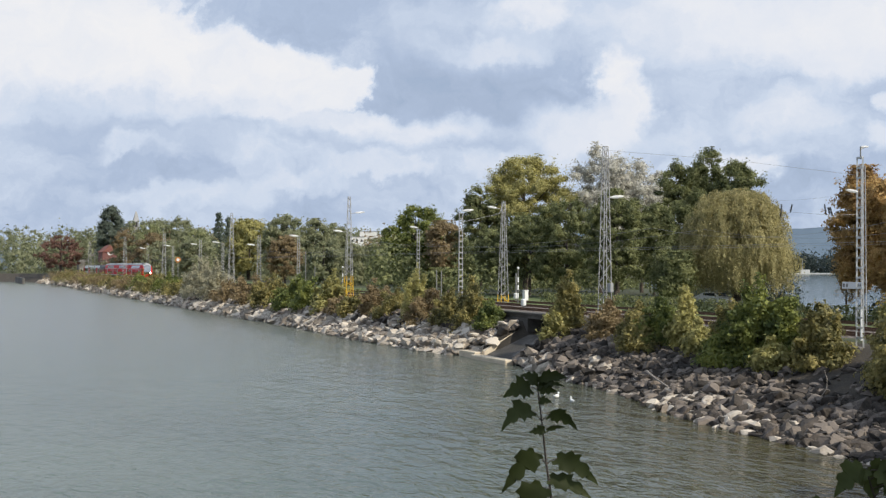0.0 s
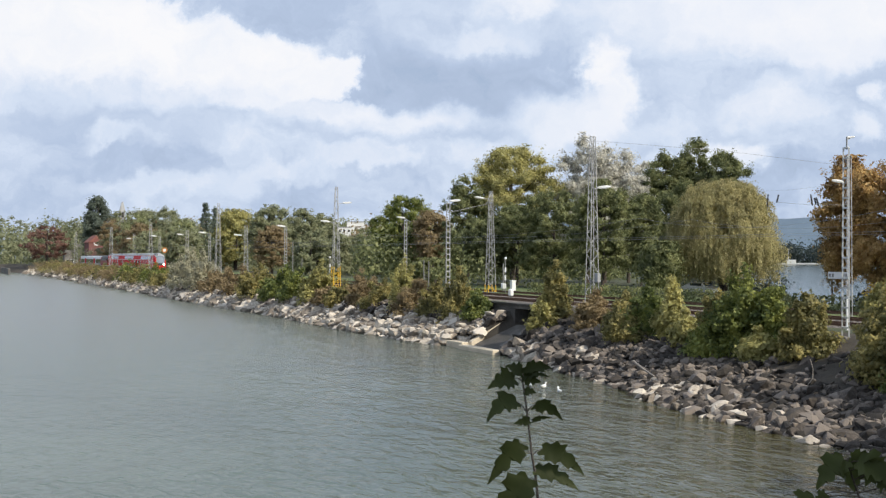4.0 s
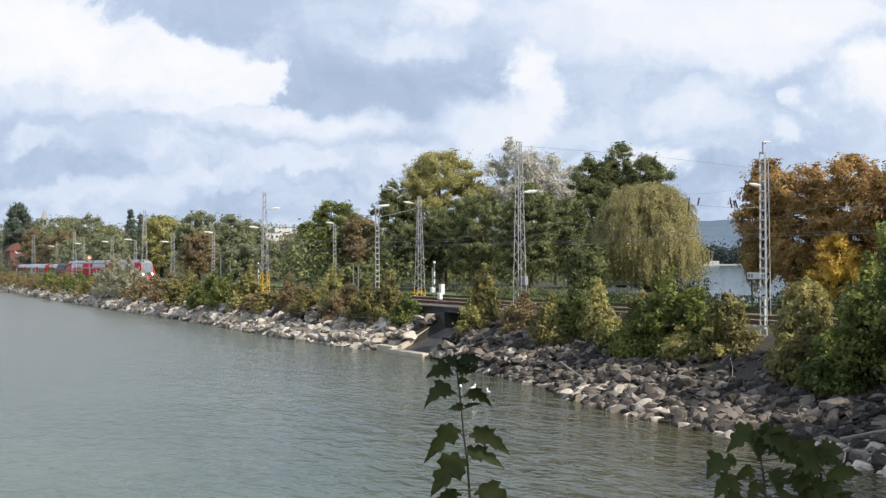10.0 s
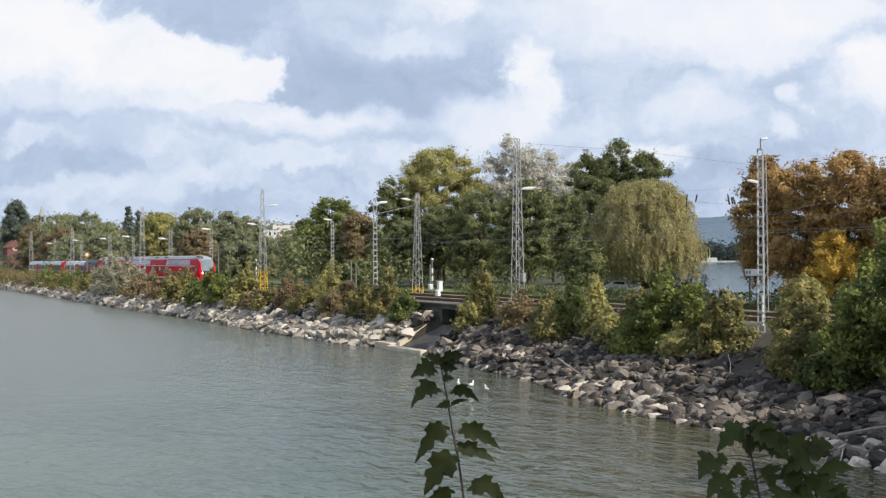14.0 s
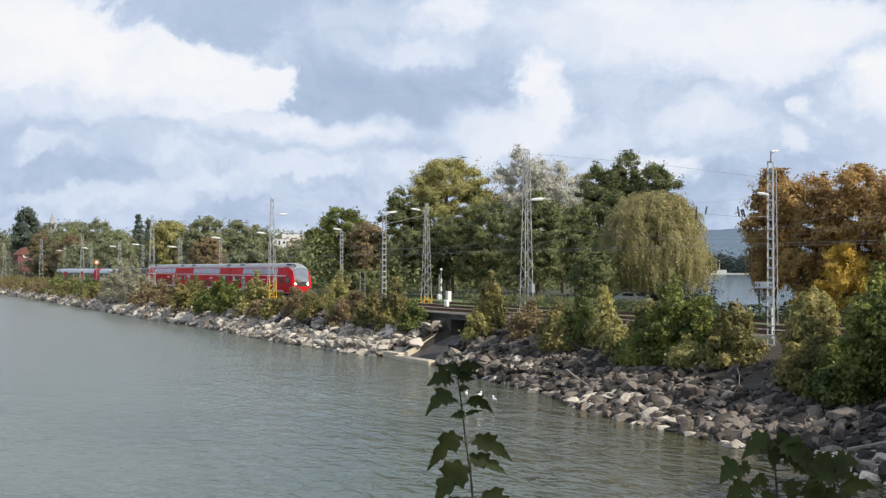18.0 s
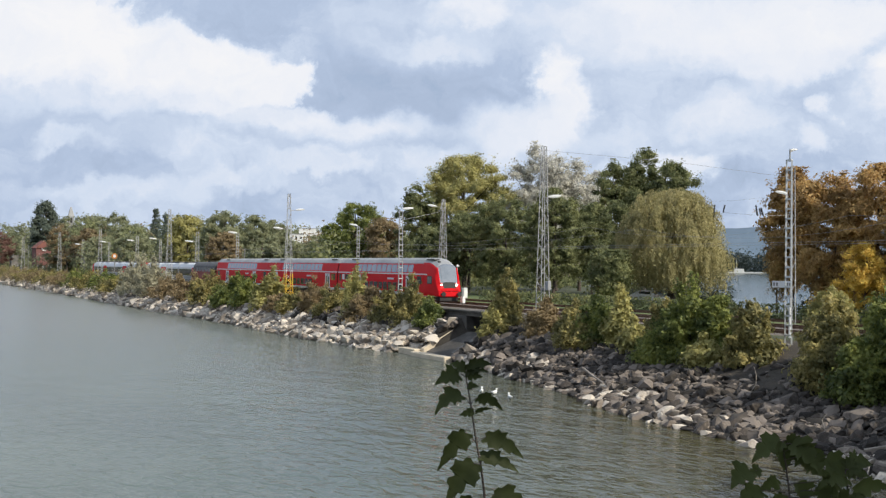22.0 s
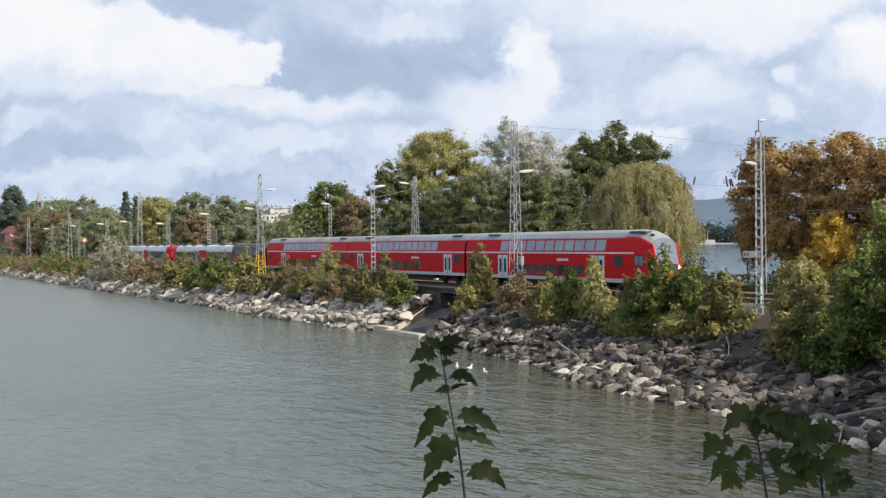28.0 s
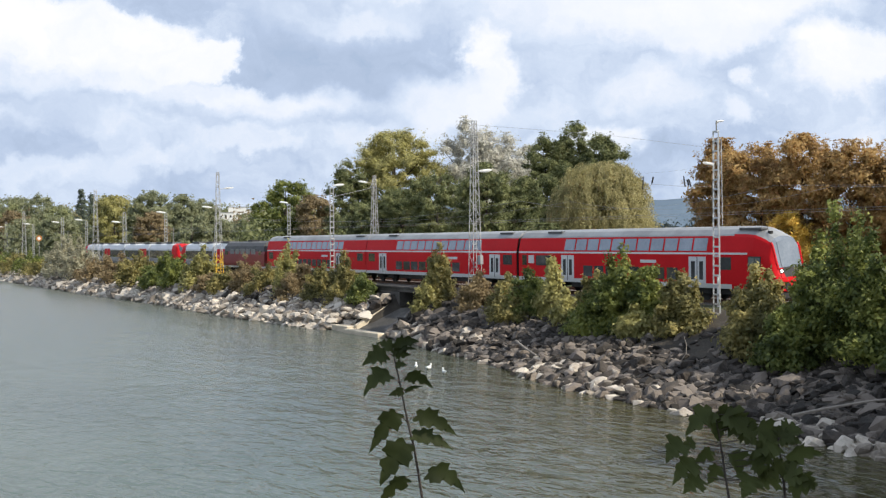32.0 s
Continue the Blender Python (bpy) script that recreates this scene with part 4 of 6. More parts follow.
def railcar_unit():
    """A four-section white and red electric railcar with a red nose at each end; x runs back from 0."""
    root = thing("electric_railcar", pose(0, 0, 0), "white electric railcar with red doors and a red nose", "railcar", "railcars")
    total, n = 66.6, 4
    for i in range(n):
        a, b = -total * (i + 1) / n, -total * i / n
        aa, bb = a + (3.4 if i == n - 1 else 0.3), b - (3.4 if i == 0 else 0.3)
        prof = [(-1.38, 0.75), (-1.42, 1.1), (-1.42, 3.0), (-1.2, 3.6), (-0.6, 3.85), (0.6, 3.85), (1.2, 3.6), (1.42, 3.0), (1.42, 1.1), (1.38, 0.75)]
        sec = part("section", prism(prof, aa, bb), COACHWHITE, root)
        part("window_band", boxes([(aa + 0.1, bb - 0.1, -1.432, -1.40, 1.42, 2.72)], 0.01), GLASS, sec, "dark window band")
        part("lower_panel", boxes([(aa + 0.1, bb - 0.1, -1.436, -1.40, 0.80, 1.40)], 0.01), ROOFGREY, sec, "silver-grey lower panel")
        for dx in {1: (bb - 4.7, bb - 2.5), 2: (aa + 2.5, aa + 4.7)}.get(i, ()):
            part("door", boxes([(dx - 1.0, dx + 1.0, -1.445, -1.40, 0.9, 3.0)], 0.01), RED, sec, "bright red door")
        for ra, rb in ((aa + 1.5, aa + 5.0), (bb - 5.0, bb - 1.8)):
            part("roof_box", boxes([(ra, rb, -0.85, 0.85, 3.85, 4.10)], 0.06), DARKROOF, sec, "grey roof equipment")
        part("skirt", boxes([(aa + 0.2, bb - 0.2, -1.36, 1.36, 0.3, 0.76)], 0.04), DARKSTEEL, sec)
        if i:
            part("gangway", boxes([(b - 0.3, b + 0.3, -1.1, 1.1, 0.8, 3.5)], 0.03), RUBBER, root)
    for end, s in ((0.0, 1), (-total, -1)):
        bm = bmesh.new()
        st = [(3.4, 1.0, 3.85), (1.5, 0.99, 3.75), (0.9, 0.96, 3.35), (0.4, 0.90, 2.5), (0.0, 0.78, 1.6)]
        prev = None
        for d, k, top in st:
            ring = [bm.verts.new((end - s * d, y * k, 0.35 + (z - 0.75) / 3.1 * (top - 0.35))) for y, z in [(-1.38, 0.75), (-1.42, 1.1), (-1.42, 3.0), (-1.2, 3.6), (-0.6, 3.85), (0.6, 3.85), (1.2, 3.6), (1.42, 3.0), (1.42, 1.1), (1.38, 0.75)]]
            if prev:
                for i in range(9):
                    bm.faces.new((prev[i], prev[i + 1], ring[i + 1], ring[i]))
            prev = ring
        bm.faces.new(prev)
        bmesh.ops.recalc_face_normals(bm, faces=bm.faces[:])
        nose = part("nose", bm, RED, root, "sloping red nose")
        bm = bmesh.new()
        q = [(1.45, 0.92, 3.62), (0.85, 0.98, 3.2), (0.42, 0.95, 2.42)]
        rows = [[bm.verts.new((end - s * (d - 0.06), y * w, z + 0.04)) for y in (-1, 0, 1)] for d, w, z in q]
        for i in range(2):
            for j in range(2):
                bm.faces.new((rows[i][j], rows[i][j + 1], rows[i + 1][j + 1], rows[i + 1][j]))
        part("windscreen", bm, GLASS, nose)
    return root


control_car = coach("control_car", "red double-deck driving coach with a rounded cab", 27.1, True, (-20.7, -7.0), (-21.2, -6.1), (-18.9, -8.7))
coach_a = coach("double_deck_coach", "red double-deck passenger coach with a grey roof", 26.8)
coach_b = coach("double_deck_coach", "red double-deck passenger coach with a grey roof", 26.6, False, (-20.4, -6.4), (-20.5, -5.4), (-18.6, -8.2))
loco = locomotive()
railcar_a = railcar_unit()
railcar_b = copy_thing(railcar_a, pose(-300, TRACK_B, RAIL))


# ---- small things along the line ----
def post(name, x, y, z0, z1, r, mat, label, category="post", group=""):
    root = thing(name, pose(x, y, z0), label, category, group)
    part("shaft", bar(bmesh.new(), (0, 0, -0.3), (0, 0, z1 - z0), r, r * 0.85, 8), mat, root)
    return root


for x, y, z in ((-201.9, 60.6, 10.6), (-194.9, 60.2, 7.7), (-144.4, 62.0, 7.4), (-143.2, 62.2, 7.3), (-121.4, 62.4, 7.1), (-276.4, 46.2, 7.0), (-271.8, 45.9, 6.6), (-408.4, 47.2, 13.4)):
    post("signal_post", x, y, GROUND - 0.1, z, 0.09, DARKSTEEL, "plain grey steel post beside the tracks", "post", "posts")
for x, y, z in ((-180.0, 60.4, 7.7), (-117.2, 60.5, 7.7)):
    p = post("marker_post", x, y, GROUND, z, 0.06, DARKSTEEL, "thin signal post with white bands and a lamp", "post", "posts")
    for k in (0.55, 1.5, 2.4):
        part("white_band", bar(bmesh.new(), (0, 0, k), (0, 0, k + 0.55), 0.10, None, 8), WHITE, p)
    bm = bmesh.new()
    bmesh.ops.create_uvsphere(bm, u_segments=10, v_segments=6, radius=0.16, matrix=pose(0, 0, z - GROUND))
    part("lamp", bm, WHITE, p)
post("track_marker", -51.2, 48.6, GROUND - 0.1, 5.45, 0.07, WHITE, "short white marker post beside the track", "post", "posts")
disc = post("signal_disc", -255.6, 47.4, GROUND, 8.9, 0.08, DARKSTEEL, "round orange signal disc with a pale centre on a post", "signal")
part("disc", bar(bmesh.new(), (0, 0.0, 5.4), (0.08, -0.03, 5.4), 0.62, None, 24), ORANGE, disc)
part("disc_centre", bar(bmesh.new(), (0.08, -0.03, 5.4), (0.11, -0.04, 5.4), 0.34, None, 20), LIGHTGREY, disc)
cab2 = thing("relay_cabinet", pose(-122.4, 64.2, GROUND), "white relay cabinet in the grass", "cabinet")
part("body", boxes([(-0.30, 0.30, -0.26, 0.26, 0.1, 1.30)], 0.04), WHITE, cab2)
part("lid", boxes([(-0.34, 0.34, -0.30, 0.30, 1.30, 1.37)], 0.02), WHITE, cab2)
part("plinth", boxes([(-0.28, 0.28, -0.24, 0.24, -0.1, 0.1)]), CONCRETE, cab2)
dwarf = thing("dwarf_signal", pose(-120.6, 62.0, GROUND), "small white dwarf signal beside the track", "signal")
part("case", boxes([(-0.28, 0.28, -0.2, 0.2, 0.35, 1.05)], 0.08), WHITE, dwarf)
part("foot", bar(bmesh.new(), (0, 0, -0.1), (0, 0, 0.4), 0.06), DARKSTEEL, dwarf)
copy_thing(dwarf, pose(-102.6, 53.6, GROUND - 0.15))

# hedge between the tracks and the park
rng = np.random.default_rng(3)
hp = []
for x in np.arange(-118, -44, 0.09):
    for k in range(10):
        hp.append((x + rng.normal() * 0.1, 64.4 + rng.uniform(-0.7, 0.7), GROUND + rng.uniform(0.0, 1.25) + 0.15 * noise.noise((x * 0.6, 0, 0))))


def car(x, y, rz, paint, label):
    root = thing("parked_car", pose(x, y, GROUND, 0, 0, rz), label, "car", "cars")
    prof = [(-0.0, 0.35), (0.0, 0.75), (0.9, 0.92), (1.6, 1.42), (3.0, 1.46), (3.9, 1.0), (4.25, 0.9), (4.3, 0.35)]
    bm = bmesh.new()
    rows = [[bm.verts.new((px - 2.1, s * (0.85 if pz < 1.2 else 0.68), pz)) for px, pz in prof] for s in (-1, 1)]
    n = len(prof)
    for i in range(n):
        j = (i + 1) % n
        bm.faces.new((rows[0][i], rows[0][j], rows[1][j], rows[1][i]))
    bm.faces.new(rows[0][::-1])
    bm.faces.new(rows[1])
    bmesh.ops.recalc_face_normals(bm, faces=bm.faces[:])
    part("body", bm, paint, root)
    for s in (-0.79, 0.79):
        part("side_window", boxes([(-0.55, 0.95, s - 0.03, s + 0.03, 0.98, 1.34)], 0.02), GLASS, root)
    part("windscreen", boxes([(-1.1, -0.62, -0.64, 0.64, 1.02, 1.36)], 0.03), GLASS, root)
    for dx in (-1.35, 1.35):
        for s in (-0.8, 0.8):
            w = part("wheel", bar(bmesh.new(), (dx, s - 0.1, 0.31), (dx, s + 0.1, 0.31), 0.31, None, 16), BLACK, root)
            part("rim", bar(bmesh.new(), (dx, s - 0.11, 0.31), (dx, s + 0.11, 0.31), 0.19, None, 12), STEEL, w)
    return root


car(-105.6, 79.2, 200, WHITE, "white parked car under the willow")


# ---- buildings of the far shore ----
def house(name, x, y, z, w, d, h, roof_h, wall_mat, roof_mat, rz, label, rows=2, cols=4):
    root = thing(name, pose(x, y, z, 0, 0, rz), label, "building", "buildings")
    wall = part("wall", boxes([(-w / 2, w / 2, -d / 2, d / 2, -1.0, h)]), wall_mat, root)
    if roof_h > 0:
        bm = prism([(-d / 2 - 0.4, h), (0, h + roof_h), (d / 2 + 0.4, h)], -w / 2 - 0.4, w / 2 + 0.4)
    else:
        bm = boxes([(-w / 2 - 0.2, w / 2 + 0.2, -d / 2 - 0.2, d / 2 + 0.2, h, h + 0.35)])
    part("roof", bm, roof_mat, root)
    for r in range(rows):
        for c in range(cols):
            wx = -w / 2 + (c + 0.5) * w / cols
            wz = 1.0 + r * (h - 0.6) / rows
            win = part("window", boxes([(wx - 0.6, wx + 0.6, -d / 2 - 0.05, -d / 2 + 0.05, wz, wz + 1.3)]), WHITE, root)
            part("pane", boxes([(wx - 0.48, wx + 0.48, -d / 2 - 0.07, -d / 2 - 0.04, wz + 0.1, wz + 1.2)]), GLASS, win)
    for c in range(3):
        wy = -d / 2 + (c + 0.5) * d / 3
        win = part("window", boxes([(w / 2 - 0.05, w / 2 + 0.05, wy - 0.6, wy + 0.6, 1.2, 2.5)]), WHITE, root)
        part("pane", boxes([(w / 2 + 0.04, w / 2 + 0.07, wy - 0.48, wy + 0.48, 1.3, 2.4)]), GLASS, win)
    return root


TILE = material("red_roof_tiles", [(0.15, 0.055, 0.045), (0.22, 0.085, 0.065)], 1.0, 0.85, bump=0.3)
BRICKRED = material("dark_red_brickwork", [(0.13, 0.055, 0.05), (0.20, 0.09, 0.08)], 1.2, 0.9, bump=0.2)
PALEWALL = material("pale_plaster", [(0.60, 0.60, 0.57), (0.70, 0.70, 0.67)], 0.5, 0.9, bump=0.1)
gabled = house("gabled_house", -492, 62.2, GROUND, 6.4, 6.4, 9.6, 3.0, BRICKRED, TILE, 8, "dark red gabled house with a round white window", 1, 2)
ring = part("round_window", bar(bmesh.new(), (3.15, 0, 9.6), (3.30, 0, 9.6), 1.25, None, 24), WHITE, gabled, "round window with a white surround")
part("pane", bar(bmesh.new(), (3.28, 0, 9.5), (3.34, 0, 9.5), 0.72, None, 20), BRICKRED, ring)
house("station_shelter", -580, 62.5, GROUND, 9.0, 7.0, 9.6, 0.0, CONCRETE, ROOFGREY, 0, "long pale shelter roof beside the line", 0, 1)
house("hillside_villa", -564, 203.0, 20.5, 12.0, 9.0, 5.6, 0.0, PALEWALL, ROOFGREY, -20, "white flat-roofed villa on the hillside", 2, 4)
house("hillside_villa", -575, 216.0, 20.0, 9.0, 8.0, 5.0, 0.0, PALEWALL, ROOFGREY, -20, "white flat-roofed villa on the hillside", 2, 3)
house("hillside_villa", -556, 194.0, 19.4, 7.0, 7.0, 3.6, 0.0, PALEWALL, ROOFGREY, -20, "small white house on the hillside", 1, 3)
tower = thing("church_tower", pose(-466, 69.5, GROUND), "pale square tower with a pointed roof behind the trees", "tower")
part("shaft", boxes([(-1.1, 1.1, -1.1, 1.1, 0, 22.0)], 0.1), ROOFGREY, tower)
bm = bmesh.new()
bmesh.ops.create_cone(bm, cap_ends=True, segments=4, radius1=1.5, radius2=0.4, depth=3.6, matrix=pose(0, 0, 23.8, 0, 0, 45))
part("spire", bm, ROOFGREY, tower)
part("belfry_opening", boxes([(1.08, 1.16, -0.4, 0.4, 19.4, 21.4)]), BLACK, tower)
part("seawall", boxes([(-560, -505, 29.5, 30.3, -0.5, 2.4)], 0.05), CONCRETE, tagged(new("far_seawall"), "pale concrete wall at the far waterline", "wall", kind="structure"))

# far shore with a jetty
jet = thing("jetty", pose(-1466, 1296, 0.0, 0, 0, 48), "pale boathouse jetty on the far shore", "jetty")
part("deck", boxes([(-34, 34, -7, 7, 0.4, 2.6)], 0.1), PALEWALL, jet)
part("boathouse", boxes([(-20, -4, -5, 5, 2.6, 8.0)], 0.1), PALEWALL, jet)
part("flagpole", bar(bmesh.new(), (-16, 0, 2.6), (-16, 0, 24), 0.5, 0.25, 6), WHITE, jet)

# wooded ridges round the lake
# the blue of distant haze is mixed straight into the ridge colour
RIDGE = material("haze_tinted_wooded_ridge", [(0.085, 0.125, 0.175), (0.105, 0.15, 0.20), (0.13, 0.175, 0.22)], 0.004, 1.0, bump=0.0)


def ridge(r, a0, a1, h0, h1, seed, label):
    vs, fs = [], []
    n = 90
    for i in range(n + 1):
        a = radians(a0 + (a1 - a0) * i / n)
        u = i / n
        top = h0 + (h1 - h0) * u + 0.18 * (h0 + h1) * noise.noise((u * 9.0, seed, 0.0)) + 0.05 * (h0 + h1) * noise.noise((u * 45.0, seed, 3.0))
        for rr, z in ((r, -2), (r + 200, top), (r + 500, -2)):
            vs.append((math.cos(a) * rr, math.sin(a) * rr, z))
    for i in range(n):
        for j in range(2):
            k = i * 3 + j
            fs.append((k, k + 3, k + 4, k + 1))
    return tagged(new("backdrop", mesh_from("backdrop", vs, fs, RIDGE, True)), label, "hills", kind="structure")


ridge(3000, 60, 150, 120, 118, 4.0, "wooded ridge beyond the lake, coloured blue for haze")
ridge(3000, 149, 168, 108, 40, 5.0, "wooded ridge beyond the lake, coloured blue for haze")
ridge(1500, 144, 180, 30, 24, 9.0, "wooded hillside above the far shore, coloured blue for haze")


def gull(x, y, rz):
    root = thing("gull", pose(x, y, 0.02, 0, 0, rz), "small white gull floating on the lake", "bird", "gulls")
    bm = bmesh.new()
    bmesh.ops.create_uvsphere(bm, u_segments=12, v_segments=8, radius=0.5, matrix=Matrix.LocRotScale((0, 0, 0.09), None, (0.46, 0.2, 0.22)))
    part("body", bm, WHITE, root)
    bm = bmesh.new()
    bmesh.ops.create_uvsphere(bm, u_segments=10, v_segments=6, radius=0.065, matrix=pose(0.2, 0, 0.27))
    bar(bm, (0.14, 0, 0.12), (0.2, 0, 0.27), 0.05, 0.045)
    part("head", bm, WHITE, root)
    part("beak", bar(bmesh.new(), (0.25, 0, 0.27), (0.33, 0, 0.26), 0.02, 0.006), YELLOW, root)
    part("tail", boxes([(-0.36, -0.18, -0.05, 0.05, 0.12, 0.16)], 0.01), LIGHTGREY, root)
    return root


for x, y, rz in ((-61.3, 33.4, 150), (-60.2, 33.7, 120), (-57.7, 33.3, 170)):
    gull(x, y, rz)


def branch(pts, r, label):
    root = thing("driftwood", pose(*pts[0]), label, "driftwood", "driftwood")
    o = Vector(pts[0])
    bm = tube([Vector(p) - o for p in pts], [r * (1 - 0.15 * i) for i in range(len(pts))], 6)
    part("limb", bm, DRIFT, root)
    return root


DRIFT = material("bleached_driftwood", [(0.22, 0.19, 0.16), (0.36, 0.32, 0.27)], 3.0, 0.9, bump=0.4)


def lain(*xy):
    """Points lying on the bank, a little above the ground."""
    return [(x, y, max(land(x, y), 0) + up_) for x, y, up_ in xy]


branch(lain((-32.0, 34.2, 0.75), (-31.0, 34.8, 0.95), (-29.6, 35.6, 1.15), (-28.6, 36.2, 1.2)), 0.07, "long grey branch washed up on the stones")
branch(lain((-30.2, 32.4, 0.2), (-30.6, 32.9, 0.3), (-30.8, 33.2, 0.55)), 0.035, "bleached branch sticking up from the waterline")
branch(lain((-59.6, 39.6, 0.95), (-57.6, 39.0, 0.8), (-55.6, 38.4, 0.6)), 0.07, "bleached branch on the stony bank")
branch(lain((-36.2, 36.0, 0.2), (-36.0, 36.2, 0.6), (-36.3, 36.3, 0.95), (-36.2, 36.5, 1.2)), 0.025, "dead branch standing among the stones")
branch(lain((-44.8, 39.8, 0.2), (-44.6, 40.1, 0.6), (-44.8, 40.3, 1.0), (-45.1, 40.4, 1.4)), 0.022, "dead branch standing among the stones")
# ---- trees and shrubs ----
def leaf_mesh(name, pts, size, mat, rng, stretch=1.0, hang=0.0, face=None):
    """One small pointed leaf per point, turned at random; hang: how far they droop; face: the way each leaf tends to look."""
    n = len(pts)
    a = rng.normal(size=(n, 3))
    b = rng.normal(size=(n, 3))
    if face is not None:
        nrm = face / np.maximum(1e-6, np.linalg.norm(face, axis=1, keepdims=True)) + rng.normal(size=(n, 3)) * 0.42
        nrm /= np.linalg.norm(nrm, axis=1, keepdims=True)
        a -= nrm * (a * nrm).sum(1, keepdims=True)
    if hang:
        a = a * (1 - hang) + np.array([0, 0, -3.0]) * hang
    a /= np.linalg.norm(a, axis=1, keepdims=True)
    b = np.cross(nrm, a) if face is not None else b - a * (a * b).sum(1, keepdims=True)
    b /= np.linalg.norm(b, axis=1, keepdims=True)
    s = size * rng.uniform(0.6, 1.35, (n, 1))
    a, b = a * s * stretch, b * s
    co = np.stack([pts - a * 0.7 - b * 0.62, pts - a * 0.7 + b * 0.62, pts + a * 1.1], 1).reshape(-1, 3).astype(np.float32)
    me = bpy.data.meshes.new(name)
    me.vertices.add(3 * n)
    me.vertices.foreach_set("co", co.ravel())
    me.loops.add(3 * n)
    me.loops.foreach_set("vertex_index", np.arange(3 * n, dtype=np.int32))
    me.polygons.add(n)
    me.polygons.foreach_set("loop_start", np.arange(0, 3 * n, 3, dtype=np.int32))
    me.materials.append(mat)
    me.update(calc_edges=True)
    return me


def clumps(rng, n, shape, rough=0.25, hollow=0.55):
    """Centres of leaf clumps through a crown. shape(u) gives the radius share at height share u."""
    out = []
    while len(out) < n:
        u = rng.uniform(0, 1)
        r = shape(u)
        if rng.uniform() > r + 0.05:
            continue
        ang = rng.uniform(0, 2 * math.pi)
        bulge = 1 + rough * noise.noise((math.cos(ang) * 1.7 + n, math.sin(ang) * 1.7, u * 4.0))  * 2
        d = r * bulge * rng.uniform(hollow, 1.0) ** 0.7
        out.append((d * math.cos(ang), d * math.sin(ang), u))
    return np.array(out)


SHAPES = {
    "round": lambda u: math.sqrt(max(0.0, 1 - (2 * u - 0.9) ** 2 / 1.22)),
    "cone": lambda u: max(0.03, (1 - u) ** 0.75) * min(1.0, u * 6 + 0.5),
    "flame": lambda u: max(0.05, math.sin(math.pi * min(1, u * 0.86 + 0.12)) ** 0.8),
    "column": lambda u: 0.95 if u < 0.8 else max(0.05, 1 - (u - 0.8) * 4.2),
    "low": lambda u: math.sqrt(max(0.0, 1 - u ** 2.2)),
}


def tree(name, x, y, top, width, mat, shape="round", n=90, per=60, leaf=0.34, clump=0.9, base=GROUND, crown_from=0.16, label="", seed=1, category="tree", rough=0.25, hollow=0.35):
    rng = np.random.default_rng(seed)
    h = top - base
    root = thing(name, pose(x, y, base), label, category, "trees" if category == "tree" else "shrubs")
    c0 = h * crown_from
    cc = clumps(rng, n, SHAPES[shape], rough, hollow) * np.array([width / 2, width / 2, (h - c0) * 0.97]) + np.array([0, 0, c0])
    rad = clump * rng.uniform(0.6, 1.25, n)
    total = n * per
    which = rng.integers(0, n, total)
    d = rng.normal(size=(total, 3)) * 0.40
    pts = cc[which] + d * rad[which][:, None] * np.array([1.0, 1.0, 0.62])
    # sprays of twigs that break the outline
    tw = rng.integers(0, n, n // 2)
    out = cc[tw] - np.array([0, 0, c0 + (h - c0) * 0.42])
    out /= np.linalg.norm(out, axis=1, keepdims=True)
    k = max(6, per // 8)
    s = rng.uniform(0.2, 1.5, (len(tw), k, 1))
    spray = cc[tw][:, None, :] + out[:, None, :] * s * clump * 1.1 + rng.normal(size=(len(tw), k, 3)) * clump * 0.16
    heart = np.array([0, 0, c0 + (h - c0) * 0.45])
    away = cc[which] - heart
    away /= np.linalg.norm(away, axis=1, keepdims=True)
    face = d / 0.40 + away * 0.7 + np.array([0, 0, 0.45])
    pts = np.concatenate([pts, spray.reshape(-1, 3)])
    face = np.concatenate([face, np.repeat(out, k, axis=0) + np.array([0, 0, 0.4])])
    pts[:, 2] = np.clip(pts[:, 2], 0.05, h)
    part("crown", leaf_mesh("crown", pts, leaf, mat, rng, face=face), mat, root)
    bm = bmesh.new()
    tr = max(0.08, width * 0.03)
    mid = (rng.uniform(-0.3, 0.3), rng.uniform(-0.3, 0.3), h * 0.45)
    bar(bm, (0, 0, -0.3), mid, tr, tr * 0.65, 8)
    bar(bm, mid, (mid[0] * 1.5, mid[1] * 1.5, h * 0.86), tr * 0.65, tr * 0.15, 7)
    for i in rng.choice(n, min(n, 9), replace=False):
        p = cc[i]
        z0 = min(p[2] * 0.7, h * 0.6)
        k = z0 / (h * 0.45) if z0 < h * 0.45 else 1.0
        bar(bm, (mid[0] * k, mid[1] * k, z0), p, tr * 0.32, tr * 0.06, 5)
    part("trunk", bm, BARK, root)
    return root


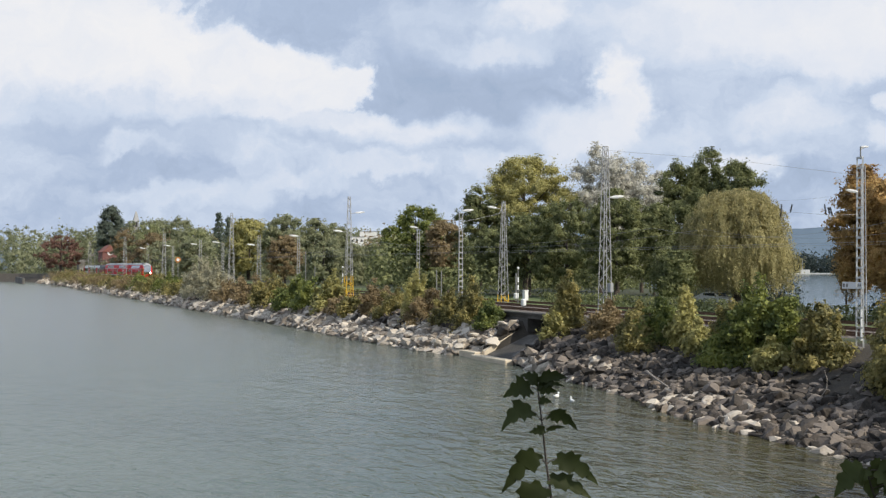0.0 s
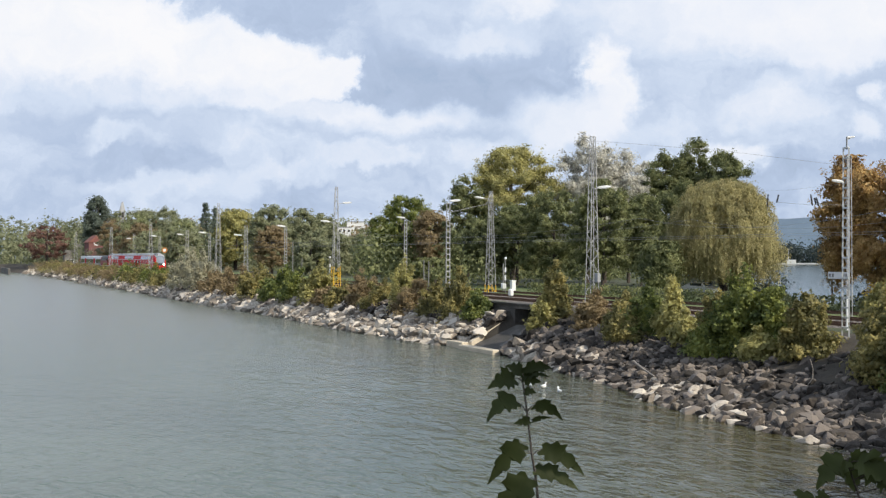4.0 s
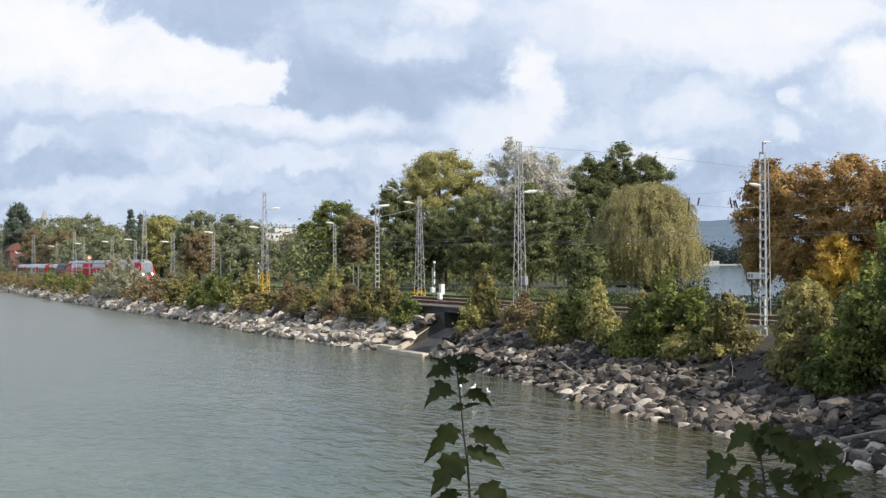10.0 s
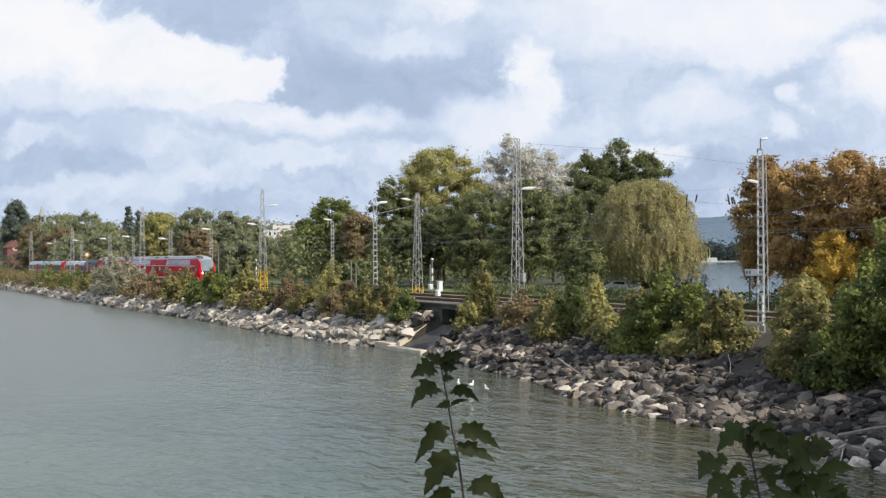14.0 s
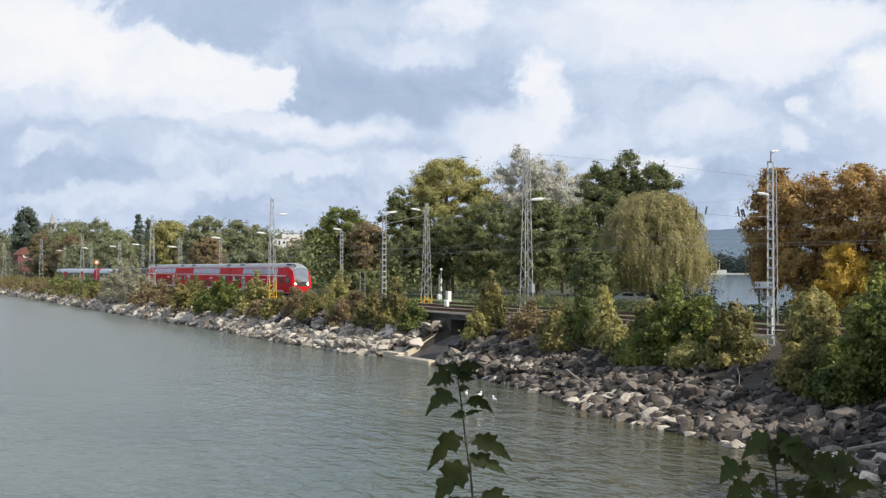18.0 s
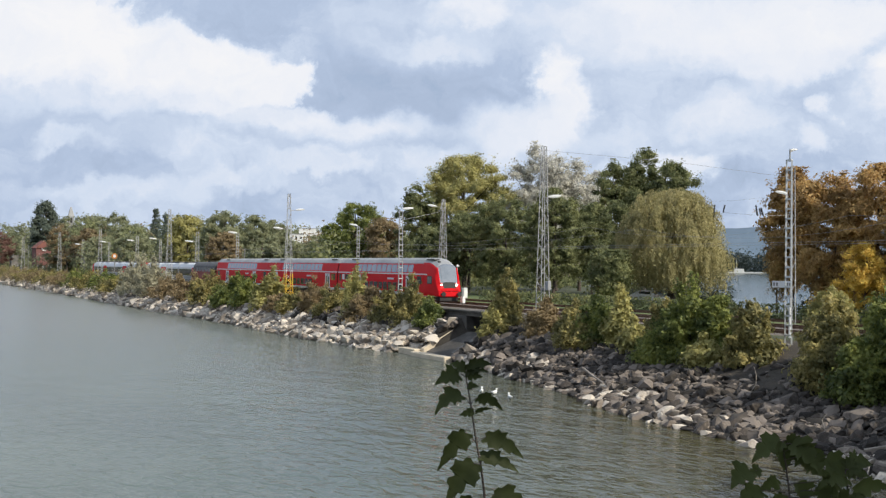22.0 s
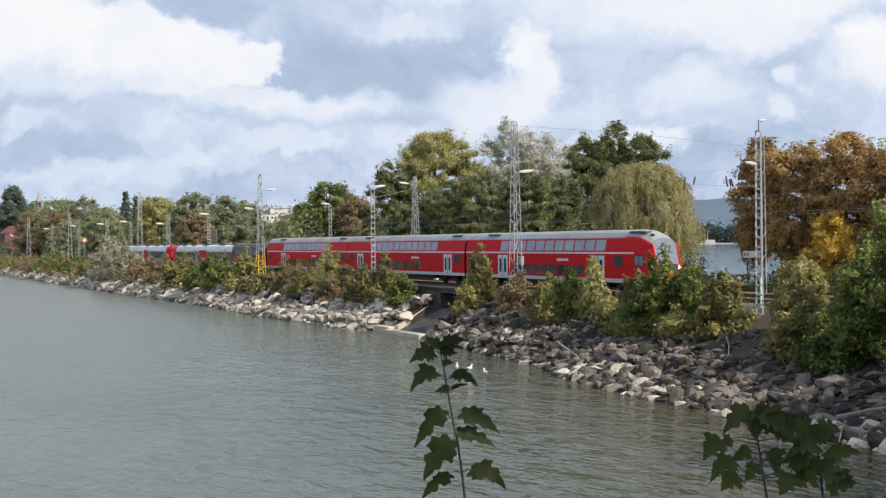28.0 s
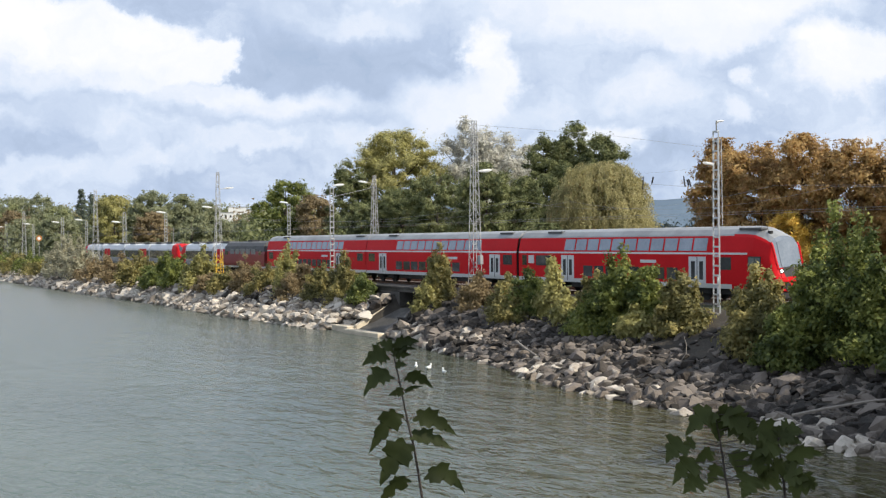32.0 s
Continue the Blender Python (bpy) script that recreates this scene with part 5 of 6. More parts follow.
def shrub(x, y, top, width, base, mat, label, seed, leaf=0.085, per=520, stems=20):
    """A shrub of many rods that fan out from one stool, each feathered with leaves to a ragged tip."""
    rng = np.random.default_rng(seed)
    h = top - base
    root = thing("shrub", pose(x, y, base), label, "shrub", "shrubs")
    bm = bmesh.new()
    pts, lookout = [], []
    for i in range(stems):
        ang = rng.uniform(0, 2 * math.pi)
        reach = width / 2 * math.sqrt(rng.uniform(0.02, 1.0))
        share = reach / (width / 2)
        tall = h * (1.0 - 0.45 * share ** 2) * rng.uniform(0.62, 1.0)
        if i == 0:
            tall, reach = h, width * 0.08
        foot = np.array([rng.normal() * 0.2, rng.normal() * 0.2, -0.2])
        tip = np.array([reach * math.cos(ang), reach * math.sin(ang), tall])
        mid = np.array([tip[0] * 0.55, tip[1] * 0.55, tall * 0.55 + 0.1])
        bar(bm, foot, mid, 0.035, 0.022, 5)
        bar(bm, mid, tip, 0.022, 0.006, 4)
        # side twigs carry the leaves in tufts, lit from above and dark beneath
        tuft = rng.integers(0, 13, per)
        dirs = rng.normal(size=(13, 3))
        dirs /= np.linalg.norm(dirs, axis=1, keepdims=True)
        along = rng.uniform(0.12, 1.0, 13) ** 0.8
        s = np.clip(along[tuft] + rng.normal(size=per) * 0.035, 0.05, 1.03)
        line = np.where(s[:, None] < 0.55, foot + (mid - foot) * (s[:, None] / 0.55), mid + (tip - mid) * ((s[:, None] - 0.55) / 0.45))
        girth = (0.10 + 0.16 * width) * np.clip(1.12 - s, 0.10, 0.75) * rng.uniform(0.7, 1.2)
        puff = rng.normal(size=(per, 3))
        p = line + dirs[tuft] * girth[:, None] * rng.uniform(0.45, 1.0, 13)[tuft][:, None] + puff * np.array([0.15, 0.15, 0.10]) * (0.6 + 0.12 * width)
        droop = np.clip(0.35 - s, 0, 1)[:, None] * np.array([tip[0], tip[1], -0.4]) * 0.9
        pts.append(p + droop)
        lookout.append(puff + dirs[tuft] * 0.6 + np.array([0, 0, 0.7]))
    # skirt of low twigs hanging over the bank
    m = int(per * stems * 0.45)
    tufts = rng.normal(size=(46, 2))
    tufts *= (width * 0.5 * rng.uniform(0.35, 1.02, (46, 1)) / np.linalg.norm(tufts, axis=1, keepdims=True))
    tz = rng.uniform(-0.16, 0.62, 46) * h * np.clip(1.25 - np.linalg.norm(tufts, axis=1) / (width * 0.5), 0.2, 1.0)
    w_ = rng.integers(0, 46, m)
    puff = rng.normal(size=(m, 3))
    low_ = np.stack([tufts[w_, 0], tufts[w_, 1], tz[w_] + 0.3], 1) + puff * np.array([0.30, 0.30, 0.22]) * (0.5 + 0.12 * width)
    pts = np.concatenate(pts + [low_])
    lookout.append(puff + np.array([0, 0, 0.6]))
    pts[:, 2] = np.maximum(pts[:, 2], -0.9)
    part("foliage", leaf_mesh("foliage", pts, leaf, mat, rng, face=np.concatenate(lookout)), mat, root)
    part("rods", bm, BARK, root)
    return root


def willow(x, y, top, width, base, label, seed):
    """A weeping willow: curtains of drooping twigs over a domed crown."""
    rng = np.random.default_rng(seed)
    h = top - base
    root = thing("weeping_willow", pose(x, y, base), label, "tree", "trees")
    pts = []
    face = []
    lobes = [(0, 0, 1.0, 1.0), (0.30, -0.12, 0.66, 0.90), (-0.30, 0.15, 0.64, 0.86), (0.10, 0.36, 0.60, 0.90), (-0.12, -0.34, 0.62, 0.88), (0.42, 0.20, 0.50, 0.72), (-0.42, -0.18, 0.50, 0.70)]
    for lx, ly, share, tall in lobes:
        rad = width / 2 * share
        for i in range(int(290 * share ** 1.5)):
            ang = rng.uniform(0, 2 * math.pi)
            v = rng.uniform(0, 1) ** 0.85
            ring = math.sin(min(1.0, 0.08 + 1.05 * v) * math.pi / 2) * rng.uniform(0.66, 1.0)
            cx, cy = lx * width / 2 + rad * ring * math.cos(ang), ly * width / 2 + rad * ring * math.sin(ang)
            cz = h * tall * (0.99 - 0.72 * v ** 1.9) + rng.normal() * 0.3
            sway = np.array([math.cos(ang), math.sin(ang)]) * rng.uniform(0.1, 0.8) + rng.normal(size=2) * 0.25
            for _ in range(9):
                fall = rng.uniform(0.9, 3.1)
                k = max(4, int(fall / 0.12))
                s = np.linspace(0, 1, k)
                px, py = cx + rng.normal() * 0.30, cy + rng.normal() * 0.30
                arc = np.sin(np.minimum(1, s * 1.8) * math.pi / 2)
                z = cz + rng.normal() * 0.25 + 0.35 * np.sin(s * math.pi) - fall * s ** 1.5
                keep = z > 0.9 + rng.uniform(0, 1.0)
                pts.append(np.stack([px + sway[0] * arc + rng.normal(size=k) * 0.06, py + sway[1] * arc + rng.normal(size=k) * 0.06, z], 1)[keep])
                face.append(np.tile([math.cos(ang) * (0.3 + v), math.sin(ang) * (0.3 + v), 1.0 - 0.8 * v], (k, 1))[keep])
    pts = np.concatenate(pts)
    part("crown", leaf_mesh("crown", pts, 0.085, L_WILLOW, rng, 1.8, 0.30, np.concatenate(face)), L_WILLOW, root)
    bm = bmesh.new()
    bar(bm, (0, 0, -0.3), (0.2, 0, h * 0.4), 0.55, 0.42, 10)
    for i in range(9):
        a = i * 0.7
        bar(bm, (0.2, 0, h * 0.38), (math.cos(a) * width * 0.3, math.sin(a) * width * 0.3, h * 0.8), 0.22, 0.05, 6)
    part("trunk", bm, BARK, root)
    return root


hedge_row = tagged(new("hedge_row", leaf_mesh("hedge_row", np.array(hp), 0.14, L_DARK, np.random.default_rng(2))), "clipped green hedge behind the tracks", "hedge", kind="stuff")


def woods(name, spots, size, mat, label, seed):
    """Far woods: many overlapping crowns as one mass. spots: x, y, base, top, width."""
    rng = np.random.default_rng(seed)
    pts, face = [], []
    for x, y, z0, z1, w in spots:
        n = 20
        cc = clumps(rng, n, SHAPES["round"], 0.3, 0.4) * np.array([w / 2, w / 2, (z1 - z0)]) + np.array([x, y, z0])
        which = rng.integers(0, n, n * 21)
        d = rng.normal(size=(n * 21, 3))
        pts.append(cc[which] + d * w * 0.115)
        face.append(d + (cc[which] - np.array([x, y, z0 + 0.4 * (z1 - z0)])) / w * 1.6 + np.array([0, 0, 0.4]))
    me = leaf_mesh(name, np.concatenate(pts), size, mat, rng, face=np.concatenate(face))
    return tagged(new(name, me), label, "woods", kind="stuff")


def belt(a0, a1, r0, r1, count, z0, lo, hi, w, seed):
    rng = np.random.default_rng(seed)
    out = []
    for i in range(count):
        a, r = radians(rng.uniform(a0, a1)), rng.uniform(r0, r1)
        out.append((r * math.cos(a), r * math.sin(a), z0, z0 + rng.uniform(lo, hi), w * rng.uniform(0.8, 1.2)))
    return out


woods("woodland", belt(158, 170.5, 330, 440, 60, GROUND - 1, 9, 14, 12, 1), 0.55, L_FAR, "dense green woodland behind the railway", 21)
woods("woodland", belt(158, 171.0, 420, 560, 50, GROUND - 1, 13, 18, 14, 2), 0.7, L_BROWN, "brownish autumn woodland behind the railway", 22)
woods("woodland", belt(150, 177, 600, 740, 130, GROUND - 1, 18, 25, 18, 3), 0.9, L_FAR, "green woodland on the far shore", 23)
woods("woodland", belt(147, 160, 200, 330, 60, GROUND - 1, 6, 10, 10, 4), 0.45, L_DARK, "dark low woodland behind the railway", 24)
woods("woodland", belt(118, 150, 2030, 2300, 170, 0, 26, 40, 50, 5), 2.4, L_PINE, "dark woods on the opposite lake shore", 25)

screen = [(-140, 52), (-135, 66), (-132, 71), (-129, 76), (-120, 90), (-117, 94)]
woods("park_shrubs", [(x * 1.06, y * 1.06, GROUND - 0.5, GROUND + 4.2 + (i % 3) * 0.8, 9.0) for i, (x, y) in enumerate(screen[1:])], 0.26, L_DARK, "dark shrubs at the back of the park", 31)

woods("park_shrubs", [(x, y, GROUND - 0.5, GROUND + 6.0 + (i % 2), 10.0) for i, (x, y) in enumerate([(-150, 104), (-145, 108), (-146, 114), (-139, 106)])], 0.28, L_DARK, "dark shrubs at the back of the park", 32)
woods("hillside_woods", belt(150, 166, 760, 900, 90, 8, 18, 27, 24, 8), 1.1, L_FAR, "green woods on the hillside, paled for haze", 33)
woods("hillside_woods", belt(149, 168, 1150, 1450, 170, 4, 26, 44, 40, 9), 1.7, L_FAR, "green woods on the hillside, paled for haze", 34)
# undergrowth whose dark leaf colour paints the shade beneath the crowns
UNDER = [(-121 + 2.6 * i, 86.5 + (i % 3) * 0.8) for i in range(8)] + [(-73.5 + 2.5 * i, 73.0 + (i % 2) * 0.6) for i in range(10)]
woods("park_shrubs", [(x, y, GROUND - 0.5, GROUND + 2.0 + 0.9 * ((i * 7) % 5) / 4, 3.4) for i, (x, y) in enumerate(UNDER)], 0.16, L_PINE, "low shrubs coloured dark for the shade under the park trees", 35)
woods("park_shrubs", [(-476 + 3 * (i % 2), 55.5 + 2.4 * i, GROUND - 0.5, GROUND + 6.4 + (i % 3) * 0.7, 6.0) for i in range(5)], 0.3, L_FAR, "rounded green shrubs before the gabled house", 36)

TREES = [
    ('far', -639.9, 8.2, 25.4, 25.9),
    ('far', -659.5, 24.5, 27.4, 26.7),
    ('far', -698.8, 40.6, 30.7, 28.4),
    ('copper', -557.8, 49.1, 21.7, 19.9),
    ('far', -697.8, 66.0, 29.8, 24.9),
    ('far', -616.1, 69.2, 27.1, 15.7),
    ('cedar', -518.1, 66.6, 34.4, 11.6),
    ('far', -465.0, 68.2, 25.5, 10.0),
    ('far', -424.4, 68.9, 25.4, 10.9),
    ('far', -443.3, 77.2, 26.0, 9.1),
    ('far', -432.4, 81.3, 26.8, 9.4),
    ('brown', -451.4, 66.0, 22.4, 13.9),
    ('brown', -394.8, 66.0, 18.8, 12.2),
    ('far', -382.5, 76.3, 20.5, 14.8),
    ('spruce', -371.1, 81.7, 25.6, 6.0),
    ('spruce', -380.2, 87.1, 24.6, 3.6),
    ('spruce', -389.0, 93.2, 24.8, 6.0),
    ('ylime', -339.8, 83.9, 22.1, 12.9),
    ('oak', -288.9, 80.9, 21.3, 11.4),
    ('oak', -296.2, 91.5, 20.8, 7.1),
    ('oak', -313.6, 102.8, 20.3, 7.5),
    ('orange', -252.2, 70.9, 15.0, 7.2),
    ('lowgreen', -238.2, 75.9, 13.9, 8.9),
    ('lowgreen', -236.3, 81.7, 12.7, 3.8),
    ('lowgreen', -281.3, 104.4, 15.5, 9.1),
    ('dome', -231.4, 94.6, 21.5, 12.5),
    ('brown', -219.8, 96.3, 17.6, 6.6),
    ('far', -327.0, 66.0, 15.7, 9.3),
    ('far', -378.7, 66.0, 15.9, 11.7),
    ('far', -458.4, 66.0, 17.5, 11.7),
    ('far', -554.6, 66.0, 20.8, 17.0),
    ('darkconif', -167.1, 79.4, 21.3, 7.5),
    ('ywillow', -170.0, 89.2, 26.6, 16.7),
    ('dark', -150.3, 79.5, 15.9, 8.6),
    ('dark', -154.0, 76.5, 13.8, 7.0),
    ('dark', -139.0, 79.2, 17.6, 8.5),
    ('poplar', -162.2, 99.0, 28.5, 10.9),
    ('poplar', -162.8, 107.3, 26.1, 10.1),
    ('poplar', -162.4, 102.4, 24.2, 11.7),
    ('dark', -125.4, 78.7, 17.9, 7.3),
    ('dark', -128.5, 86.7, 16.4, 4.3),
    ('tall', -138.9, 98.0, 23.7, 6.6),
    ('tall', -138.2, 102.4, 25.6, 7.1),
    ('tall', -132.5, 103.3, 23.5, 6.3),
    ('dark', -133.4, 98.8, 19.3, 11.8),
    ('willow', -105.3, 82.0, 16.3, 12.6),
    ('chest', -75.3, 71.7, 16.6, 3.6),
    ('chest', -70.3, 71.2, 15.8, 5.8),
    ('bare', -76.9, 71.5, 14.5, 2.5),
    ('lime', -343.2, 68.8, 18.8, 9.6),
    ('lime', -414.7, 66.2, 23.3, 8.9),
    ('brown', -401.5, 66.0, 19.3, 8.7),
    ('ylime', -334.8, 83.1, 21.9, 10.1),
    ('gold', -62.1, 66.0, 9.8, 3.0),
    ('gold', -65.4, 66.0, 6.0, 2.0),
    ('gold', -59.1, 66.0, 7.3, 1.8),
    ('chest', -64.9, 70.7, 16.1, 5.1),
    ('chest', -59.4, 70.3, 15.1, 6.1),
    ('chest', -54.8, 71.4, 14.8, 5.9),
    ('chest', -48.8, 70.8, 14.3, 7.0),
    ('dark', -104.9, 73.3, 9.6, 3.2),
    ('hedge', -155.5, 68.6, 7.7, 8.6),
]
KINDS = {   # material, shape, clumps, leaves per clump, leaf size, clump size, label
    "far": (L_FAR, "round", 90, 105, 0.33, 1.8, "broad green tree on the far shore"),
    "copper": (L_COPPER, "round", 90, 110, 0.34, 1.7, "reddish copper beech on the far shore"),
    "gold": (L_OCHRE, "low", 90, 150, 0.10, 0.6, "small tree with golden autumn leaves"),
    "cedar": (L_BLUE, "flame", 300, 160, 0.30, 1.9, "tall dark giant conifer above the other trees"),
    "brown": (L_BROWN, "round", 90, 120, 0.3, 1.5, "tree turning brown in autumn"),
    "spruce": (L_BLUE, "cone", 110, 110, 0.28, 1.0, "narrow dark spruce on the shore"),
    "ylime": (L_YELLOW, "round", 110, 120, 0.32, 1.6, "lime tree turning yellow-green"),
    "lime": (L_LIME, "round", 100, 120, 0.3, 1.6, "light green lime tree behind the railway"),
    "oak": (L_FAR, "round", 110, 120, 0.3, 1.5, "rounded green oak tree"),
    "orange": (L_BROWN, "round", 80, 120, 0.26, 1.1, "brown-tinged autumn tree behind the tracks"),
    "lowgreen": (L_FAR, "low", 90, 120, 0.26, 1.2, "low green tree behind the tracks"),
    "dome": (L_GREEN, "round", 240, 210, 0.19, 1.2, "dense dome-shaped green tree"),
    "darkconif": (L_DARK, "flame", 150, 260, 0.16, 0.95, "dark green conifer in the park"),
    "ywillow": (L_YELLOW, "round", 360, 270, 0.165, 1.45, "large tree turning yellow-green"),
    "dark": (L_DARK, "round", 150, 300, 0.145, 1.0, "dark green broadleaf tree"),
    "poplar": (L_SILVER, "round", 190, 210, 0.18, 1.3, "silvery pale poplar with thin foliage"),
    "tall": (L_DARK, "column", 210, 260, 0.15, 1.0, "tall dark tree with a jagged crown"),
    "chest": (L_RUST, "round", 150, 270, 0.135, 0.95, "horse chestnut with rusty autumn leaves"),
    "bare": (L_BROWN, "round", 46, 60, 0.09, 0.8, "thin half-bare branches beside the chestnuts"),
    "hedge": (L_DARK, "low", 60, 120, 0.2, 0.9, "dark hedge behind the tracks"),
    "bank": (L_GREEN, "round", 120, 90, 0.22, 1.2, "unseen green tree added to shade the bank and saplings"),
}
# unseen trees, added to throw shade on the right bank and the saplings
TREES += [("bank", -20.0, 43.0, 14.5, 6.5), ("bank", -14.0, 37.5, 15.5, 8.5), ("bank", -7.0, 33.0, 15.5, 8.5), ("bank", 3.0, 29.0, 15.5, 9.0), ("bank", 4.0, 10.5, 20.0, 9.0)]
for i, (kind, x, y, top, w) in enumerate(TREES):
    if kind == "willow":
        willow(x, y, top, w, GROUND, "weeping willow with long yellowish drooping twigs", 7)
        continue
    mat, shape, n, per, leaf, clump, label = KINDS[kind]
    tree("tree" if kind != "hedge" else "hedge", x, y, top, w * 1.05, mat, shape, n, per, leaf, clump, GROUND, 0.20 if kind == "dark" else 0.10 if kind in ("far", "hedge", "lowgreen", "cedar", "spruce") else 0.42 if kind == "bank" else 0.18, label, 100 + i, hollow=0.28 if kind in ("ywillow", "poplar", "tall") else 0.45)

BUSHES = [   # x, y, top, width, base, leaves
    (-37.2, 43.2, 9.6, 4.8, 2.2, L_GREEN), (-33.5, 42.5, 8.2, 4.4, 2.2, L_GREEN), (-29.5, 42.0, 7.6, 4.5, 2.0, L_GREEN), (-40.2, 44.8, 8.2, 3.0, 2.6, L_GREEN), (-43.6, 44.3, 6.3, 3.4, 2.4, L_BUSH), (-41.6, 42.0, 4.6, 3.0, 1.8, L_BUSH), (-38.6, 41.2, 4.6, 2.8, 1.7, L_GREEN),
    (-49.4, 44.2, 6.0, 2.6, 2.3, L_BUSH), (-52.0, 43.0, 3.9, 2.0, 1.9, L_YELLOW), (-54.8, 44.0, 7.3, 3.7, 2.3, L_GREEN), (-52.4, 44.3, 6.2, 2.2, 2.4, L_GREEN), (-57.2, 44.0, 5.9, 2.0, 2.3, L_BUSH), (-56.4, 43.2, 4.4, 3.0, 1.9, L_GREEN),
    (-60.6, 44.4, 4.5, 2.0, 2.3, L_YELLOW), (-63.2, 45.0, 6.6, 1.9, 2.5, L_YELLOW), (-65.8, 45.0, 5.8, 3.3, 2.4, L_GREEN), (-69.2, 45.2, 5.3, 2.6, 2.4, L_BUSH), (-66.4, 43.9, 4.2, 2.8, 2.0, L_BUSH), (-73.4, 45.5, 5.4, 2.9, 2.4, L_BROWN),
    (-79.6, 45.4, 7.4, 2.5, 2.3, L_BUSH), (-79.9, 44.8, 4.9, 2.3, 2.0, L_YELLOW), (-96.6, 45.3, 6.8, 3.4, 2.0, L_BUSH), (-92.6, 45.0, 5.0, 2.4, 2.2, L_GREEN), (-101.5, 45.0, 5.6, 3.4, 2.0, L_BUSH), (-107.3, 45.0, 5.8, 3.8, 2.0, L_BROWN), (-110.2, 45.2, 8.0, 3.0, 2.0, L_YELLOW), (-116.5, 45.2, 5.6, 4.4, 2.0, L_BUSH),
    (-122.6, 45.3, 6.3, 4.2, 2.0, L_BROWN), (-128.4, 45.0, 4.9, 4.2, 2.0, L_BUSH), (-139.3, 45.3, 7.6, 4.6, 2.0, L_YELLOW), (-133.4, 44.6, 4.3, 3.6, 2.0, L_BROWN), (-147.0, 45.2, 6.2, 6.0, 2.0, L_GREEN), (-155.0, 45.2, 6.4, 6.0, 2.0, L_GREEN), (-166.3, 45.3, 6.6, 7.5, 2.0, L_BUSH), (-178.0, 45.2, 6.2, 8.0, 2.0, L_BROWN),
    (-190.0, 45.2, 6.0, 8.0, 2.0, L_BROWN), (-205.0, 45.0, 8.6, 7.0, 2.0, L_GREY), (-213.8, 44.6, 9.8, 8.0, 2.0, L_GREY), (-223.0, 45.0, 8.2, 7.0, 2.0, L_GREY), (-236.0, 45.2, 6.2, 9.0, 2.0, L_BUSH), (-250.0, 45.2, 7.2, 9.0, 2.0, L_GREEN), (-268.0, 45.0, 7.0, 10.0, 2.0, L_BUSH), (-285.0, 45.0, 7.6, 9.0, 2.0, L_GREEN), (-303.0, 45.0, 6.4, 12.0, 2.0, L_BROWN),
    (-325.0, 45.0, 6.8, 13.0, 2.0, L_BUSH), (-350.0, 45.0, 6.2, 14.0, 2.0, L_BROWN), (-376.0, 45.0, 6.4, 14.0, 2.0, L_BUSH), (-405.0, 45.0, 6.8, 16.0, 2.0, L_BROWN), (-440.0, 45.0, 7.4, 18.0, 2.0, L_BUSH), (-475.0, 44.5, 7.4, 18.0, 2.0, L_BROWN), (-58.0, 58.8, 6.6, 2.6, 3.7, L_YELLOW),
]
SHRUB_LABELS = {"green_leaves": "leafy green shrub on the stony bank", "shrub_leaves": "olive and yellow-tinged shrub on the stony bank", "rusty_autumn_leaves": "rust-tinged shrub on the stony bank",
                "yellow_green_leaves": "yellow-green shrub on the stony bank", "greyish_shrub_leaves": "large greyish willow shrub on the bank", "haze_softened_brownish_leaves": "brownish shrub on the stony bank"}
for i, (x, y, top, w, base, mat) in enumerate(BUSHES):
    near = x > -125
    low = 0.9 if x < -228 else 0.0
    shrub(x, y, top - low, w * 1.06, base, mat, SHRUB_LABELS[mat.name], 300 + i, 0.125 if near else 0.19, 540 if near else 300 if x > -228 else 180, 22)


# ---- riprap stones ----
def stone_meshes(count, mat):
    out = []
    rng = np.random.default_rng(11)
    for k in range(count):
        bm = bmesh.new()
        for _ in range(23):
            v = rng.normal(size=3)
            v /= np.linalg.norm(v)
            v = np.sign(v) * np.abs(v) ** 0.88
            bm.verts.new(tuple(v * np.array([0.60, 0.42, 0.30]) * rng.uniform(0.78, 1.08)))
        got = bmesh.ops.convex_hull(bm, input=bm.verts[:])
        junk = [g for g in got["geom_interior"] + got["geom_unused"] if isinstance(g, bmesh.types.BMVert)]
        bmesh.ops.delete(bm, geom=list(set(junk)), context="VERTS")
        bmesh.ops.recalc_face_normals(bm, faces=bm.faces[:])
        me = bpy.data.meshes.new("stone")
        bm.to_mesh(me)
        bm.free()
        me.materials.append(mat)
        out.append(me)
    return out


STONES = stone_meshes(14, ROCK)
PALES = stone_meshes(14, PALE)
rng = np.random.default_rng(5)
riprap = tagged(new("riprap_bank"), "loose grey limestone blocks along the waterline", "stones", kind="structure")


def stone_spots(x0, x1, count, rng):
    spots = []
    for _ in range(count):
        x = rng.uniform(x0, x1)
        s = shore(x)
        u = rng.uniform(-0.06, 0.86) ** 1.0 if rng.uniform() < 0.75 else rng.uniform(-0.05, 0.25)
        if x > -80 and u > 0.50:
            u = u * (0.60 if rng.uniform() < 0.6 else 1.0)
        y = s + u * (46.2 - s)
        if (-88.2 < x < -81.8 and y > 40.6) or (-92.4 < x < -87.6 and y < 43.2):
            continue
        spots.append((x, y, max(land(x, y), -0.25), u))
    return spots


